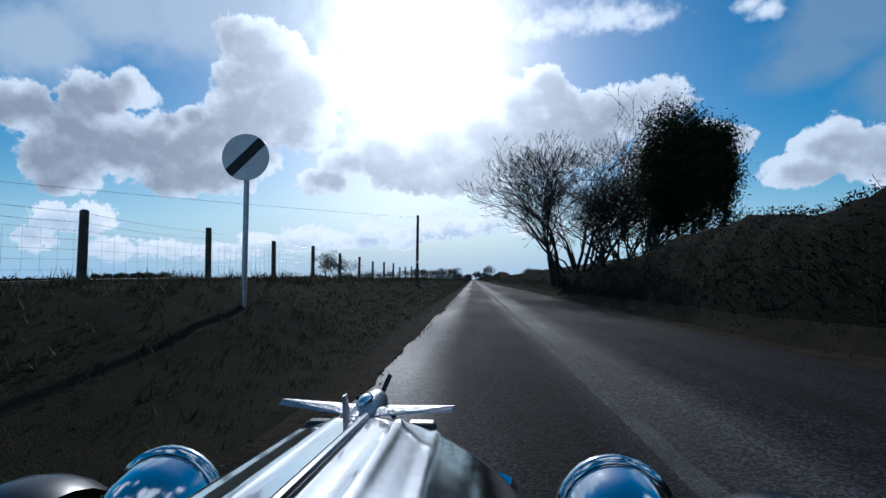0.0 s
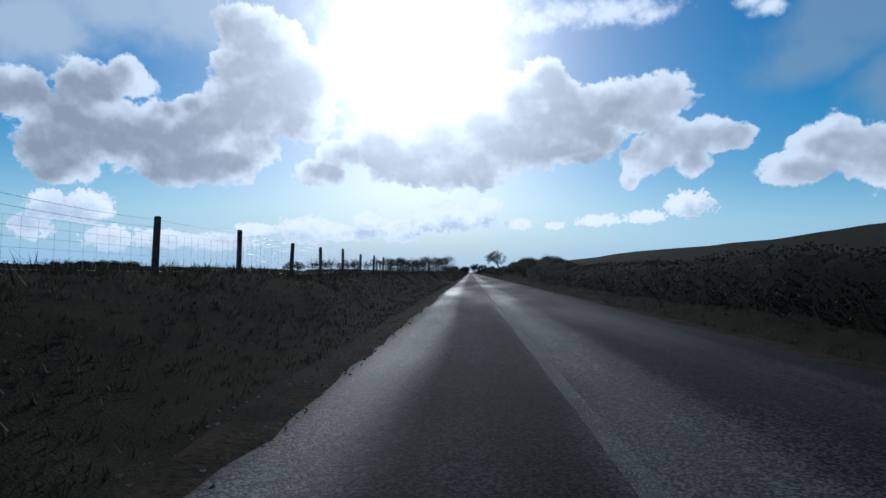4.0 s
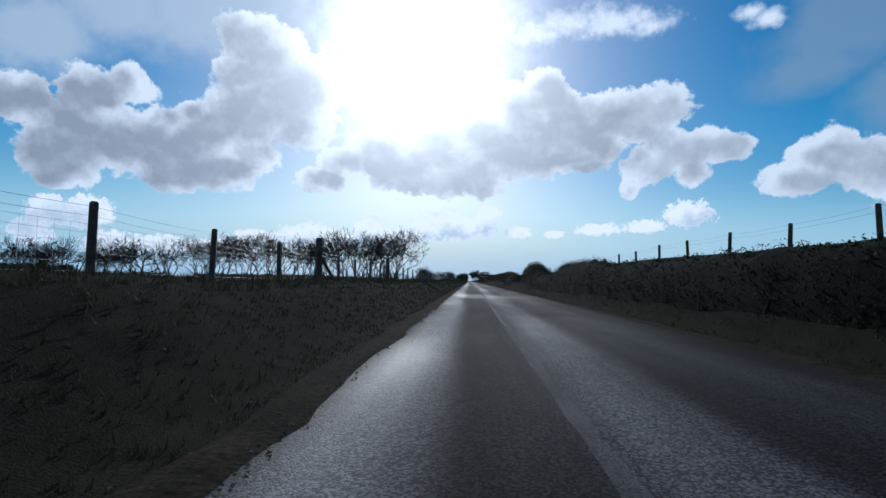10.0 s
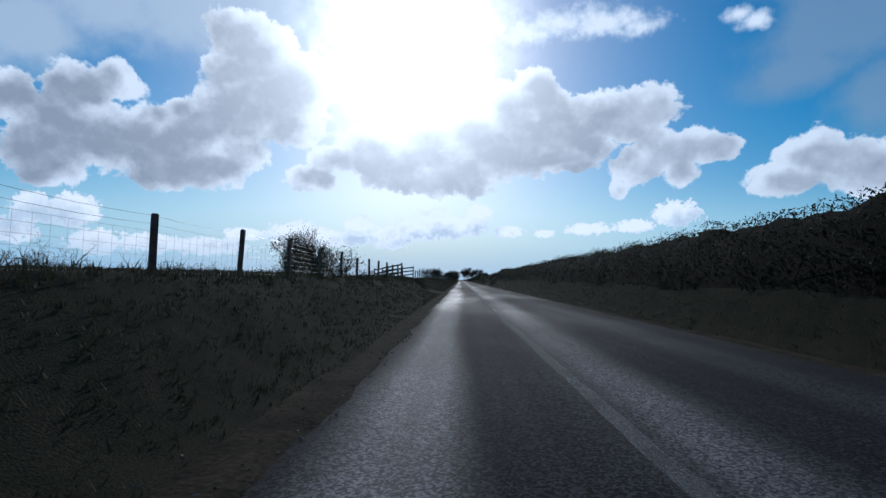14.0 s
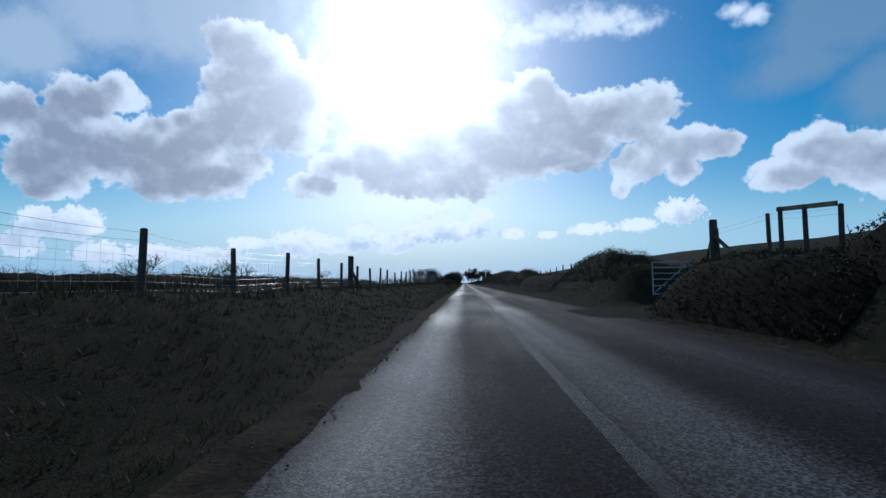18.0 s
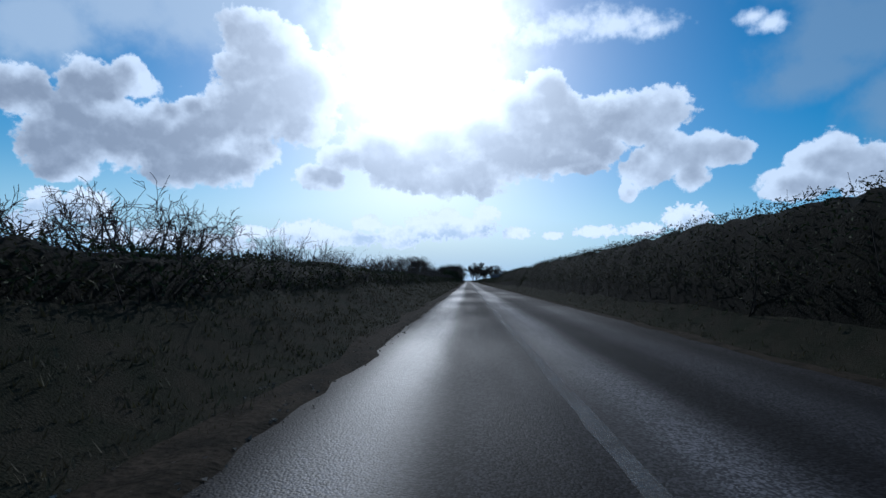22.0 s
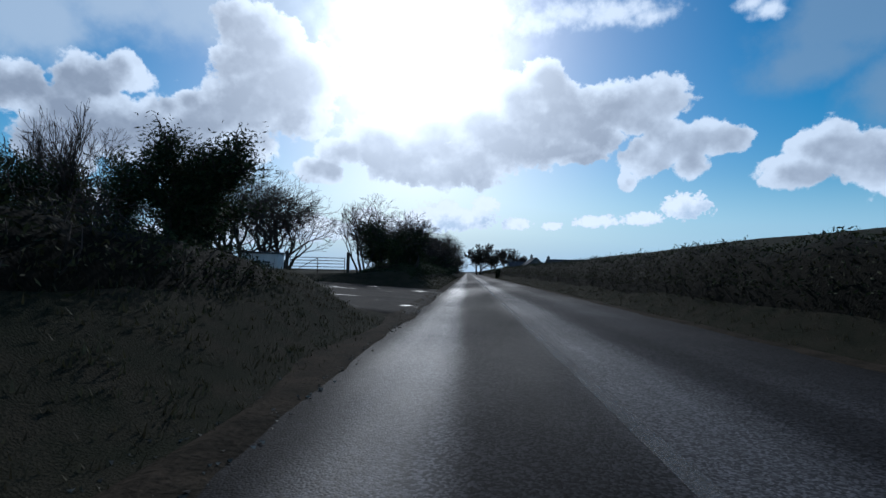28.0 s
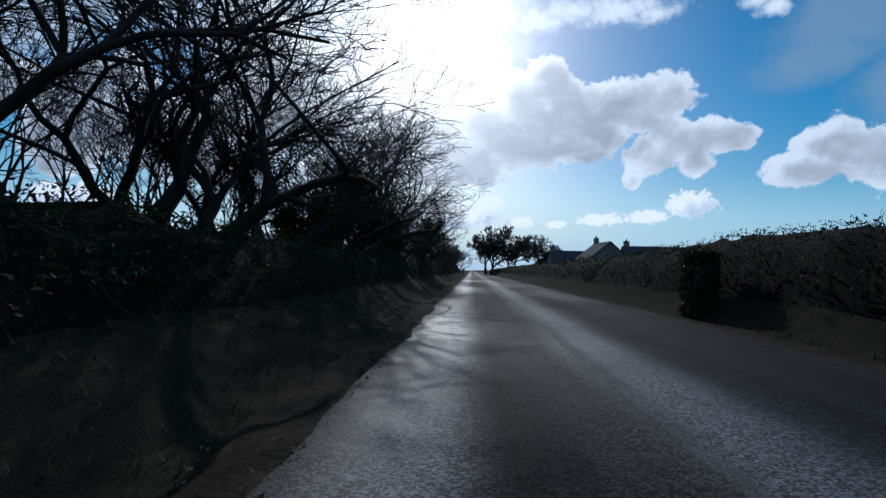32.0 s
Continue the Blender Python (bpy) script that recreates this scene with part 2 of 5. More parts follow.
def material(name, colour, colour2=None, scale=3.0, rough=0.8, metal=0.0, bump=0.3, fine=40.0, fine_mix=0.25, spec=0.5, detail=5.0):
    """Principled material with variation at two scales and a fine relief."""
    m = bpy.data.materials.new(name)
    m.use_nodes = True
    nodes, links = m.node_tree.nodes, m.node_tree.links
    p = nodes["Principled BSDF"]
    p.inputs["Roughness"].default_value, p.inputs["Metallic"].default_value = rough, metal
    p.inputs["Specular IOR Level"].default_value = spec
    tc = nodes.new("ShaderNodeTexCoord")
    n1, n2 = nodes.new("ShaderNodeTexNoise"), nodes.new("ShaderNodeTexNoise")
    for n, s in ((n1, scale), (n2, fine)):
        n.inputs["Scale"].default_value, n.inputs["Detail"].default_value = s, detail
        links.new(tc.outputs["Object"], n.inputs["Vector"])
    mix = nodes.new("ShaderNodeMix")
    mix.data_type = "RGBA"
    mix.inputs[6].default_value = (*colour, 1)
    mix.inputs[7].default_value = (*(colour2 or tuple(0.6 * c for c in colour)), 1)
    ramp = nodes.new("ShaderNodeMapRange")
    ramp.inputs[1].default_value, ramp.inputs[2].default_value = 0.35, 0.65
    links.new(n1.outputs[0], ramp.inputs[0])
    links.new(ramp.outputs[0], mix.inputs[0])
    grain = nodes.new("ShaderNodeMix")
    grain.data_type, grain.blend_type = "RGBA", "OVERLAY"
    grain.inputs[0].default_value = fine_mix
    links.new(mix.outputs[2], grain.inputs[6])
    links.new(n2.outputs[0], grain.inputs[7])
    links.new(grain.outputs[2], p.inputs["Base Color"])
    if bump:
        b = nodes.new("ShaderNodeBump")
        b.inputs["Strength"].default_value, b.inputs["Distance"].default_value = bump, 0.02
        links.new(n2.outputs[0], b.inputs["Height"])
        links.new(b.outputs[0], p.inputs["Normal"])
    return m


def by_island(m, amount=0.5):
    """Leaf to leaf variation of brightness."""
    nodes, links = m.node_tree.nodes, m.node_tree.links
    p = nodes["Principled BSDF"]
    old = p.inputs["Base Color"].links[0].from_socket
    g = nodes.new("ShaderNodeNewGeometry")
    hsv = nodes.new("ShaderNodeHueSaturation")
    r = nodes.new("ShaderNodeMapRange")
    r.inputs[3].default_value, r.inputs[4].default_value = 1 - amount, 1 + amount
    links.new(g.outputs["Random Per Island"], r.inputs[0])
    links.new(r.outputs[0], hsv.inputs["Value"])
    links.new(old, hsv.inputs["Color"])
    links.new(hsv.outputs[0], p.inputs["Base Color"])
    return m


def translucent(m, share):
    """Thin leaves that let some of the sun through."""
    nodes, links = m.node_tree.nodes, m.node_tree.links
    p = nodes["Principled BSDF"]
    t = nodes.new("ShaderNodeBsdfTranslucent")
    links.new(p.inputs["Base Color"].links[0].from_socket, t.inputs["Color"])
    mix = nodes.new("ShaderNodeMixShader")
    mix.inputs[0].default_value = share
    links.new(p.outputs[0], mix.inputs[1])
    links.new(t.outputs[0], mix.inputs[2])
    links.new(mix.outputs[0], nodes["Material Output"].inputs["Surface"])
    return m


# ground darker than the blades: the grass's own shade is put into its colour
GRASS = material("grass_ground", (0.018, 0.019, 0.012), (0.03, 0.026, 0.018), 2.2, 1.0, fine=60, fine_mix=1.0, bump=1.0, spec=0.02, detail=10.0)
BLADES = translucent(by_island(material("grass_blades", (0.036, 0.04, 0.019), (0.063, 0.054, 0.034), 0.5, 0.8, bump=0, spec=0.1), 0.45), 0.2)
GORSE = translucent(by_island(material("gorse", (0.024, 0.034, 0.013), (0.042, 0.039, 0.018), 1.2, 0.85, bump=0, spec=0.1), 0.5), 0.08)
IVY = translucent(by_island(material("ivy_leaves", (0.018, 0.028, 0.01), (0.03, 0.04, 0.015), 2.0, 0.75, bump=0, spec=0.15), 0.5), 0.12)
BARK = material("bark", (0.05, 0.041, 0.035), (0.027, 0.023, 0.02), 4, 0.95, fine=35, fine_mix=0.5, bump=0.6, spec=0.15)
TWIG = material("twig", (0.055, 0.041, 0.035), (0.034, 0.027, 0.024), 3, 0.9, bump=0, spec=0.15)
POSTWOOD = material("weathered_post_wood", (0.1, 0.082, 0.066), (0.05, 0.042, 0.034), 5, 0.9, fine=60, fine_mix=0.5, bump=0.5, spec=0.2)
RAILWOOD = material("creosoted_rail_wood", (0.075, 0.06, 0.047), (0.04, 0.033, 0.028), 6, 0.9, fine=60, fine_mix=0.5, bump=0.5, spec=0.2)
WIRE = material("galvanised_wire", (0.35, 0.36, 0.37), (0.25, 0.24, 0.23), 8, 0.5, metal=0.8, bump=0)
STEEL = material("galvanised_steel", (0.45, 0.46, 0.47), (0.32, 0.33, 0.34), 6, 0.45, metal=0.85, bump=0.1)
DIRT = material("damp_mud_and_grit", (0.04, 0.031, 0.022), (0.018, 0.015, 0.011), 2.2, 1.0, fine=22, fine_mix=0.95, bump=1.0, spec=0.02, detail=8.0)
YARD = material("wet_potholed_yard", (0.036, 0.029, 0.023), (0.016, 0.014, 0.012), 0.9, 0.9, fine=16, fine_mix=0.9, bump=1.0, spec=0.07, detail=8.0)
LINEPAINT = material("worn_road_paint", (0.16, 0.156, 0.15), (0.085, 0.082, 0.08), 1.6, 0.8, fine=60, fine_mix=1.0, bump=0.5, spec=0.15)
# near black: the shade between the leaves is put into this colour
GROWTH_SHADE = material("inner_growth_shade", (0.005, 0.005, 0.0035), (0.009, 0.008, 0.005), 2.5, 1.0, fine=25, fine_mix=0.9, bump=1.0, spec=0.05)
WHITE = material("white_sheeting", (0.72, 0.73, 0.74), (0.6, 0.61, 0.62), 5, 0.4, bump=0.02)
BLACK = material("black_sheeting", (0.02, 0.02, 0.022), (0.03, 0.03, 0.03), 5, 0.4, bump=0.02)

# asphalt: coarse dark chippings, polished paler in the wheel tracks, patchy and damp along the road
ASPHALT = material("asphalt", (0.04, 0.038, 0.04), (0.026, 0.025, 0.027), 0.5, 0.7, fine=70, fine_mix=0.7, bump=0.0, spec=0.2)


def finish_asphalt(m):
    nodes, links = m.node_tree.nodes, m.node_tree.links
    p = nodes["Principled BSDF"]

    def put(sock, v):
        if isinstance(v, (int, float)):
            sock.default_value = v
        else:
            links.new(v, sock)

    def calc(op, a, b=0.0):
        n = nodes.new("ShaderNodeMath")
        n.operation = op
        put(n.inputs[0], a), put(n.inputs[1], b)
        return n.outputs[0]

    def span(v, a, b, c=0.0, d=1.0):
        n = nodes.new("ShaderNodeMapRange")
        n.interpolation_type = "SMOOTHSTEP"
        for k, w in enumerate((v, a, b, c, d)):
            put(n.inputs[k], w)
        return n.outputs[0]

    def cloudy(scale, size, detail):
        mp = nodes.new("ShaderNodeMapping")
        mp.inputs["Scale"].default_value = size
        links.new(tc.outputs["Object"], mp.inputs[0])
        n = nodes.new("ShaderNodeTexNoise")
        n.inputs["Scale"].default_value, n.inputs["Detail"].default_value = scale, detail
        links.new(mp.outputs[0], n.inputs["Vector"])
        return n.outputs[0]

    def scaled(colour, f):
        n = nodes.new("ShaderNodeVectorMath")
        n.operation = "SCALE"
        links.new(colour, n.inputs[0])
        put(n.inputs["Scale"], f)
        return n.outputs[0]

    old = p.inputs["Base Color"].links[0].from_socket
    tc = nodes.new("ShaderNodeTexCoord")
    xyz = nodes.new("ShaderNodeSeparateXYZ")
    links.new(tc.outputs["Object"], xyz.inputs[0])
    sway = calc("MULTIPLY", calc("SUBTRACT", cloudy(1.0, (0.5, 0.06, 1), 4), 0.5), 0.8)
    x = calc("ADD", xyz.outputs[0], sway)
    worn = None
    for centre, half, much in ((-1.8, 0.65, 1.0), (0.35, 0.75, 0.65), (2.3, 0.8, 0.08)):
        one = calc("MULTIPLY", span(calc("ABSOLUTE", calc("SUBTRACT", x, centre)), half, 0.1), much)
        worn = one if worn is None else calc("MAXIMUM", worn, one)
    long = span(cloudy(1.0, (1.2, 0.035, 1), 4), 0.35, 0.65, 0.65, 1.45)
    patch = span(cloudy(0.35, (1, 0.35, 1), 6), 0.35, 0.65, 0.75, 1.25)
    chips = nodes.new("ShaderNodeTexVoronoi")
    chips.inputs["Scale"].default_value = 62
    links.new(tc.outputs["Object"], chips.inputs["Vector"])
    tint = nodes.new("ShaderNodeSeparateColor")
    links.new(chips.outputs["Color"], tint.inputs[0])
    chip = span(tint.outputs[0], 0.2, 1.0, 0.38, 2.7)
    colour = scaled(old, calc("MULTIPLY", calc("MULTIPLY", long, patch), calc("MULTIPLY", chip, calc("ADD", 0.3, calc("MULTIPLY", worn, 1.2)))))
    links.new(colour, p.inputs["Base Color"])
    damp = cloudy(0.3, (1, 0.25, 1), 5)
    links.new(calc("SUBTRACT", span(damp, 0.4, 0.7, 0.9, 0.68), calc("MULTIPLY", worn, 0.08)), p.inputs["Roughness"])
    links.new(calc("ADD", 0.05, calc("MULTIPLY", worn, 0.16)), p.inputs["Specular IOR Level"])
    b = nodes.new("ShaderNodeBump")
    b.inputs["Strength"].default_value, b.inputs["Distance"].default_value = 0.35, 0.01
    links.new(calc("SUBTRACT", 1.0, chips.outputs["Distance"]), b.inputs["Height"])
    links.new(b.outputs[0], p.inputs["Normal"])


finish_asphalt(ASPHALT)


def puddled(m):
    """Wet hollows in a dirt surface."""
    nodes, links = m.node_tree.nodes, m.node_tree.links
    tc = nodes.new("ShaderNodeTexCoord")
    n = nodes.new("ShaderNodeTexNoise")
    n.inputs["Scale"].default_value, n.inputs["Detail"].default_value = 0.8, 4
    links.new(tc.outputs["Object"], n.inputs["Vector"])
    r = nodes.new("ShaderNodeMapRange")
    r.inputs[1].default_value, r.inputs[2].default_value, r.inputs[3].default_value, r.inputs[4].default_value = 0.6, 0.68, 1.0, 0.4
    links.new(n.outputs[0], r.inputs[0])
    links.new(r.outputs[0], m.node_tree.nodes["Principled BSDF"].inputs["Roughness"])


puddled(YARD)


def worn_through(m):
    """Paint rubbed away in patches, so that the asphalt shows."""
    nodes, links = m.node_tree.nodes, m.node_tree.links
    tc = nodes.new("ShaderNodeTexCoord")
    total = None
    for scale, detail in ((0.3, 3), (14.0, 5)):
        n = nodes.new("ShaderNodeTexNoise")
        n.inputs["Scale"].default_value, n.inputs["Detail"].default_value = scale, detail
        links.new(tc.outputs["Object"], n.inputs["Vector"])
        if total is None:
            total = n.outputs[0]
        else:
            add = nodes.new("ShaderNodeMath")
            links.new(total, add.inputs[0]), links.new(n.outputs[0], add.inputs[1])
            total = add.outputs[0]
    r = nodes.new("ShaderNodeMapRange")
    r.inputs[1].default_value, r.inputs[2].default_value, r.inputs[3].default_value, r.inputs[4].default_value = 0.8, 1.4, 0.6, 0.25
    links.new(total, r.inputs[0])
    links.new(r.outputs[0], nodes["Principled BSDF"].inputs["Alpha"])


worn_through(LINEPAINT)

# ---- mesh helpers ----


def np_mesh(name, verts, quads=None, tris=None, smooth=False):
    """A mesh out of arrays of corners and faces."""
    me = bpy.data.meshes.new(name)
    verts = np.asarray(verts, dtype=np.float32).reshape(-1, 3)
    loops, starts, totals, at = [], [], [], 0
    for faces, k in ((quads, 4), (tris, 3)):
        if faces is not None and len(faces):
            f = np.asarray(faces, dtype=np.int32).reshape(-1, k)
            loops.append(f.ravel())
            starts.append(at + np.arange(len(f), dtype=np.int32) * k)
            totals.append(np.full(len(f), k, dtype=np.int32))
            at += f.size
    loops, starts, totals = np.concatenate(loops), np.concatenate(starts), np.concatenate(totals)
    me.vertices.add(len(verts))
    me.vertices.foreach_set("co", verts.ravel())
    me.loops.add(len(loops))
    me.loops.foreach_set("vertex_index", loops)
    me.polygons.add(len(starts))
    me.polygons.foreach_set("loop_start", starts)
    me.polygons.foreach_set("loop_total", totals)
    me.polygons.foreach_set("use_smooth", np.full(len(starts), smooth))
    me.update(calc_edges=True)
    return me


def tubes(segs, sides=4):
    """Tapered tubes for rows of x0 y0 z0 x1 y1 z1 r0 r1: corners and quads."""
    s = np.asarray(segs, dtype=np.float64).reshape(-1, 8)
    a, b = s[:, :3], s[:, 3:6]
    d = b - a
    d /= np.maximum(np.linalg.norm(d, axis=1, keepdims=True), 1e-6)
    ref = np.where(np.abs(d[:, 2:3]) > 0.9, np.array([[1.0, 0, 0]]), np.array([[0, 0, 1.0]]))
    u = np.cross(d, ref)
    u /= np.maximum(np.linalg.norm(u, axis=1, keepdims=True), 1e-6)
    w = np.cross(d, u)
    ang = np.arange(sides) * 2 * np.pi / sides
    ring = u[:, None, :] * np.cos(ang)[None, :, None] + w[:, None, :] * np.sin(ang)[None, :, None]
    va = a[:, None, :] + ring * s[:, 6][:, None, None]
    vb = b[:, None, :] + ring * s[:, 7][:, None, None]
    verts = np.concatenate([va, vb], axis=1).reshape(-1, 3)
    k = np.arange(sides)
    q = np.stack([k, (k + 1) % sides, (k + 1) % sides + sides, k + sides], axis=1)
    quads = (q[None] + (np.arange(len(s)) * 2 * sides)[:, None, None]).reshape(-1, 4)
    return verts, quads


def leaves(rng, centres, size, stretch=1.6):
    """Small folded leaves, one at each centre, turned at random."""
    c = np.asarray(centres, dtype=np.float64).reshape(-1, 3)
    n = len(c)
    d = rng.normal(size=(n, 3))
    d /= np.linalg.norm(d, axis=1, keepdims=True)
    e = np.cross(d, rng.normal(size=(n, 3)))
    e /= np.maximum(np.linalg.norm(e, axis=1, keepdims=True), 1e-6)
    s = size * rng.uniform(0.6, 1.4, (n, 1))
    v = np.stack([c - d * s * stretch, c + e * s * 0.5, c + d * s * stretch, c - e * s * 0.5], axis=1).reshape(-1, 3)
    return v, np.arange(n * 4).reshape(-1, 4)


def part(name, mesh, mat, parent=None, label="", at=None):
    """One mesh object, under its thing if a parent is given."""
    if isinstance(mesh, bmesh.types.BMesh):
        me = bpy.data.meshes.new(name)
        mesh.to_mesh(me)
        mesh.free()
        mesh = me
    if not mesh.materials:
        mesh.materials.append(mat)
    ob = new(name, mesh)
    if parent is not None:
        ob.parent = parent
    if at is not None:
        ob.matrix_local = at
    if label:
        ob["label"] = label
    return ob


def thing(name, label, category, group="", kind="", at=None):
    ob = new(name)
    ob.empty_display_size = 0.2
    if at is not None:
        ob.matrix_world = at
    return tagged(ob, label, category, group, kind)


def box_bm(sx, sy, sz, bevel=0.01, centre=(0, 0, 0)):
    bm = bmesh.new()
    bmesh.ops.create_cube(bm, size=1, matrix=Matrix.Translation(centre) @ Matrix.Diagonal((sx, sy, sz, 1)))
    if bevel:
        bmesh.ops.bevel(bm, geom=bm.edges[:], offset=bevel, segments=2, affect="EDGES", profile=0.5)
    return bm


def rod_bm(r0, r1, length, sides=10, bevel=0.0):
    """An upright rod from z 0 up."""
    bm = bmesh.new()
    bmesh.ops.create_cone(bm, cap_ends=True, segments=sides, radius1=r0, radius2=r1, depth=length, matrix=Matrix.Translation((0, 0, length / 2)))
    if bevel:
        top = [e for e in bm.edges if all(v.co.z > length - 1e-4 for v in e.verts)]
        bmesh.ops.bevel(bm, geom=top, offset=bevel, segments=2, affect="EDGES")
    return bm


def to_mesh(bm, name):
    me = bpy.data.meshes.new(name)
    bm.to_mesh(me)
    bm.free()
    return me


def smooth(a, b, v):
    t = min(1.0, max(0.0, (v - a) / (b - a)))
    return t * t * (3 - 2 * t)


# ---- ground, road, banks ----
LEFT, RIGHT = -2.65, 3.75
END = 900.0
# openings in the banks: from y, to y, depth in x, side
OPENINGS = [(110.7, 116.6, -10.5, -1), (290.5, 295.5, -9.0, -1), (546.5, 561.5, -15.0, -1), (350.2, 354.0, 9.5, 1)]


def left_top(y):
    """Height of the field edge beside the road."""
    return 1.0 + 0.06 * math.sin(y * 0.05) + 0.1 * smooth(418, 432, y) * (1 - smooth(535, 546, y)) - 0.3 * smooth(560, 575, y)


def right_top(y):
    return 1.62 + 0.12 * math.sin(y * 0.043 + 1) + 0.1 * math.sin(y * 0.11) - 0.4 * smooth(520, 550, y) - 0.28 * smooth(58, 64, y) * (1 - smooth(98, 104, y)) - 0.42 * smooth(15, 24, y) * (1 - smooth(36, 44, y))


def kerb_l(y):
    """Mean line of the left road edge."""
    return float(np.interp(y, (0, 50, 100, 155, 215, 500, 535, 614), (-2.1, -2.18, -2.25, -2.3, -2.4, -2.4, -2.55, -2.4)))


def ground_z(x, y):
    n = noise.noise(Vector((x * 0.35, y * 0.35, 0.3))) * 0.14 + noise.noise(Vector((x * 1.3, y * 1.3, 4.0))) * 0.06
    if x < kerb_l(y) - 0.05:
        d = max(0.0, LEFT - x)
        z = -0.03 + (left_top(y) + 0.02) * smooth(0.35, 2.5, d) + n * smooth(0.2, 1.2, d)
        if d > 3.2:
            z -= 0.18 * smooth(3.2, 7, d)
    elif x > RIGHT:
        d = x - RIGHT
        z = -0.03 + right_top(y) * smooth(0.2, 1.9, d) + n * smooth(0.2, 1.0, d) * 1.3
        if d > 3:
            z += -0.3 * smooth(3, 8, d)
    else:
        z = -0.08
    for y0, y1, xd, side in OPENINGS:
        if side * x > 2.0 and abs(x) < abs(xd) + 4:
            k = smooth(y0 - 1.2, y0 + 0.3, y) * (1 - smooth(y1 - 0.3, y1 + 1.2, y)) * (1 - smooth(abs(xd) - 1, abs(xd) + 3, abs(x)))
            level = (0.05 + 0.05 * max(0, abs(x) - 3)) if side < 0 else (0.05 + 0.12 * max(0, abs(x) - 4))
            z = z * (1 - k) + (level + n * 0.3 if abs(x) > 2.7 else z) * k
    if abs(x) > 25:
        z += noise.noise(Vector((x * 0.006, y * 0.006, 9.0))) * 3.0 * smooth(25, 160, abs(x))
        if x > 0:
            z += 58 * smooth(60, 430, x) * (0.9 + 0.25 * noise.noise(Vector((y * 0.002, 3.0, 1.0)))) - 20 * smooth(430, 1500, x)
        else:
            z -= 3.0 * smooth(25, 120, -x)
    return z


def build_ground():
    fine = np.concatenate([np.arange(-15, -5.5, 1.0), np.arange(-5.5, -2.6, 0.29), [LEFT + 0.02, 0.0, RIGHT - 0.02], np.arange(3.8, 6.6, 0.28), np.arange(7, 15, 1.0)])
    xs = np.concatenate([[-4800, -2500, -1400, -800, -500, -320, -220, -150, -100, -70, -50, -35, -25, -19], fine,
                         [18, 23, 30, 40, 55, 75, 100, 130, 170, 220, 280, 350, 430, 520, 700, 1000, 1500, 2500, 4800]])
    ys = np.concatenate([[-1500, -600, -250, -100, -50], np.arange(-25, 700, 0.8), np.arange(700, END, 6), [930, 980, 1050, 1150, 1300, 1500, 1800, 2300, 3200, 4800]])
    verts = [(x, y, ground_z(x, y)) for y in ys for x in xs]
    nx = len(xs)
    i = np.arange(nx - 1)[None, :] + (np.arange(len(ys) - 1) * nx)[:, None]
    quads = np.stack([i, i + 1, i + nx + 1, i + nx], axis=-1).reshape(-1, 4)
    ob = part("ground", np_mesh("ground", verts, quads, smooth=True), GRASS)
    return tagged(ob, "rough green and brown grass fields and verge banks", "ground", kind="structure")


ground = build_ground()


def edge_l(y):
    return kerb_l(y) + 0.06 * noise.noise(Vector((y * 0.2, 0, 0))) + 0.05 * noise.noise(Vector((y * 0.9, 5, 0)))


def edge_r(y):
    return RIGHT + 0.08 * noise.noise(Vector((y * 0.12, 9, 0))) + 0.06 * noise.noise(Vector((y * 0.7, 7, 0)))


def camber(x):
    return 0.03 - 0.006 * x * x * 0.6


def strip(name, mat, y0, y1, xa, xb, step, lift=0.0, across=2, label="", category="", kind="structure"):
    """A strip along the road between two edge functions."""
    ys = np.arange(y0, y1 + step * 0.5, step)
    verts = []
    for y in ys:
        a, b = xa(y), xb(y)
        for k in range(across + 1):
            x = a + (b - a) * k / across
            verts.append((x, y, camber(x) + lift))
    n = across + 1
    i = np.arange(across)[None, :] + (np.arange(len(ys) - 1) * n)[:, None]
    quads = np.stack([i, i + 1, i + n + 1, i + n], axis=-1).reshape(-1, 4)
    return tagged(part(name, np_mesh(name, verts, quads, smooth=True), mat), label, category, kind=kind)


road = strip("road", ASPHALT, -60, 1000, edge_l, edge_r, 0.8, 0.0, 10, "worn grey asphalt country road with damp patches", "road")


def centre_line(y):
    ys = (-40, 48, 99, 155, 214, 314, 395, 435, 535, 614, 700)
    return float(np.interp(y, ys, (0.05, 0.06, -0.22, -0.36, -0.1, -0.33, -0.08, -0.2, -0.07, 0.0, 0.1))) + 0.03 * math.sin(y * 0.09)

for a in np.arange(-40, 760, 50.0):
    strip("road_marking", LINEPAINT, a, a + 50, lambda y: centre_line(y) - 0.075 - 0.03 * noise.noise(Vector((y * 1.5, 1, 1))),
          lambda y: centre_line(y) + 0.075 + 0.03 * noise.noise(Vector((y * 1.5, 8, 1))), 0.5, 0.005, 1, "long worn pale centre line on the asphalt", "road marking")


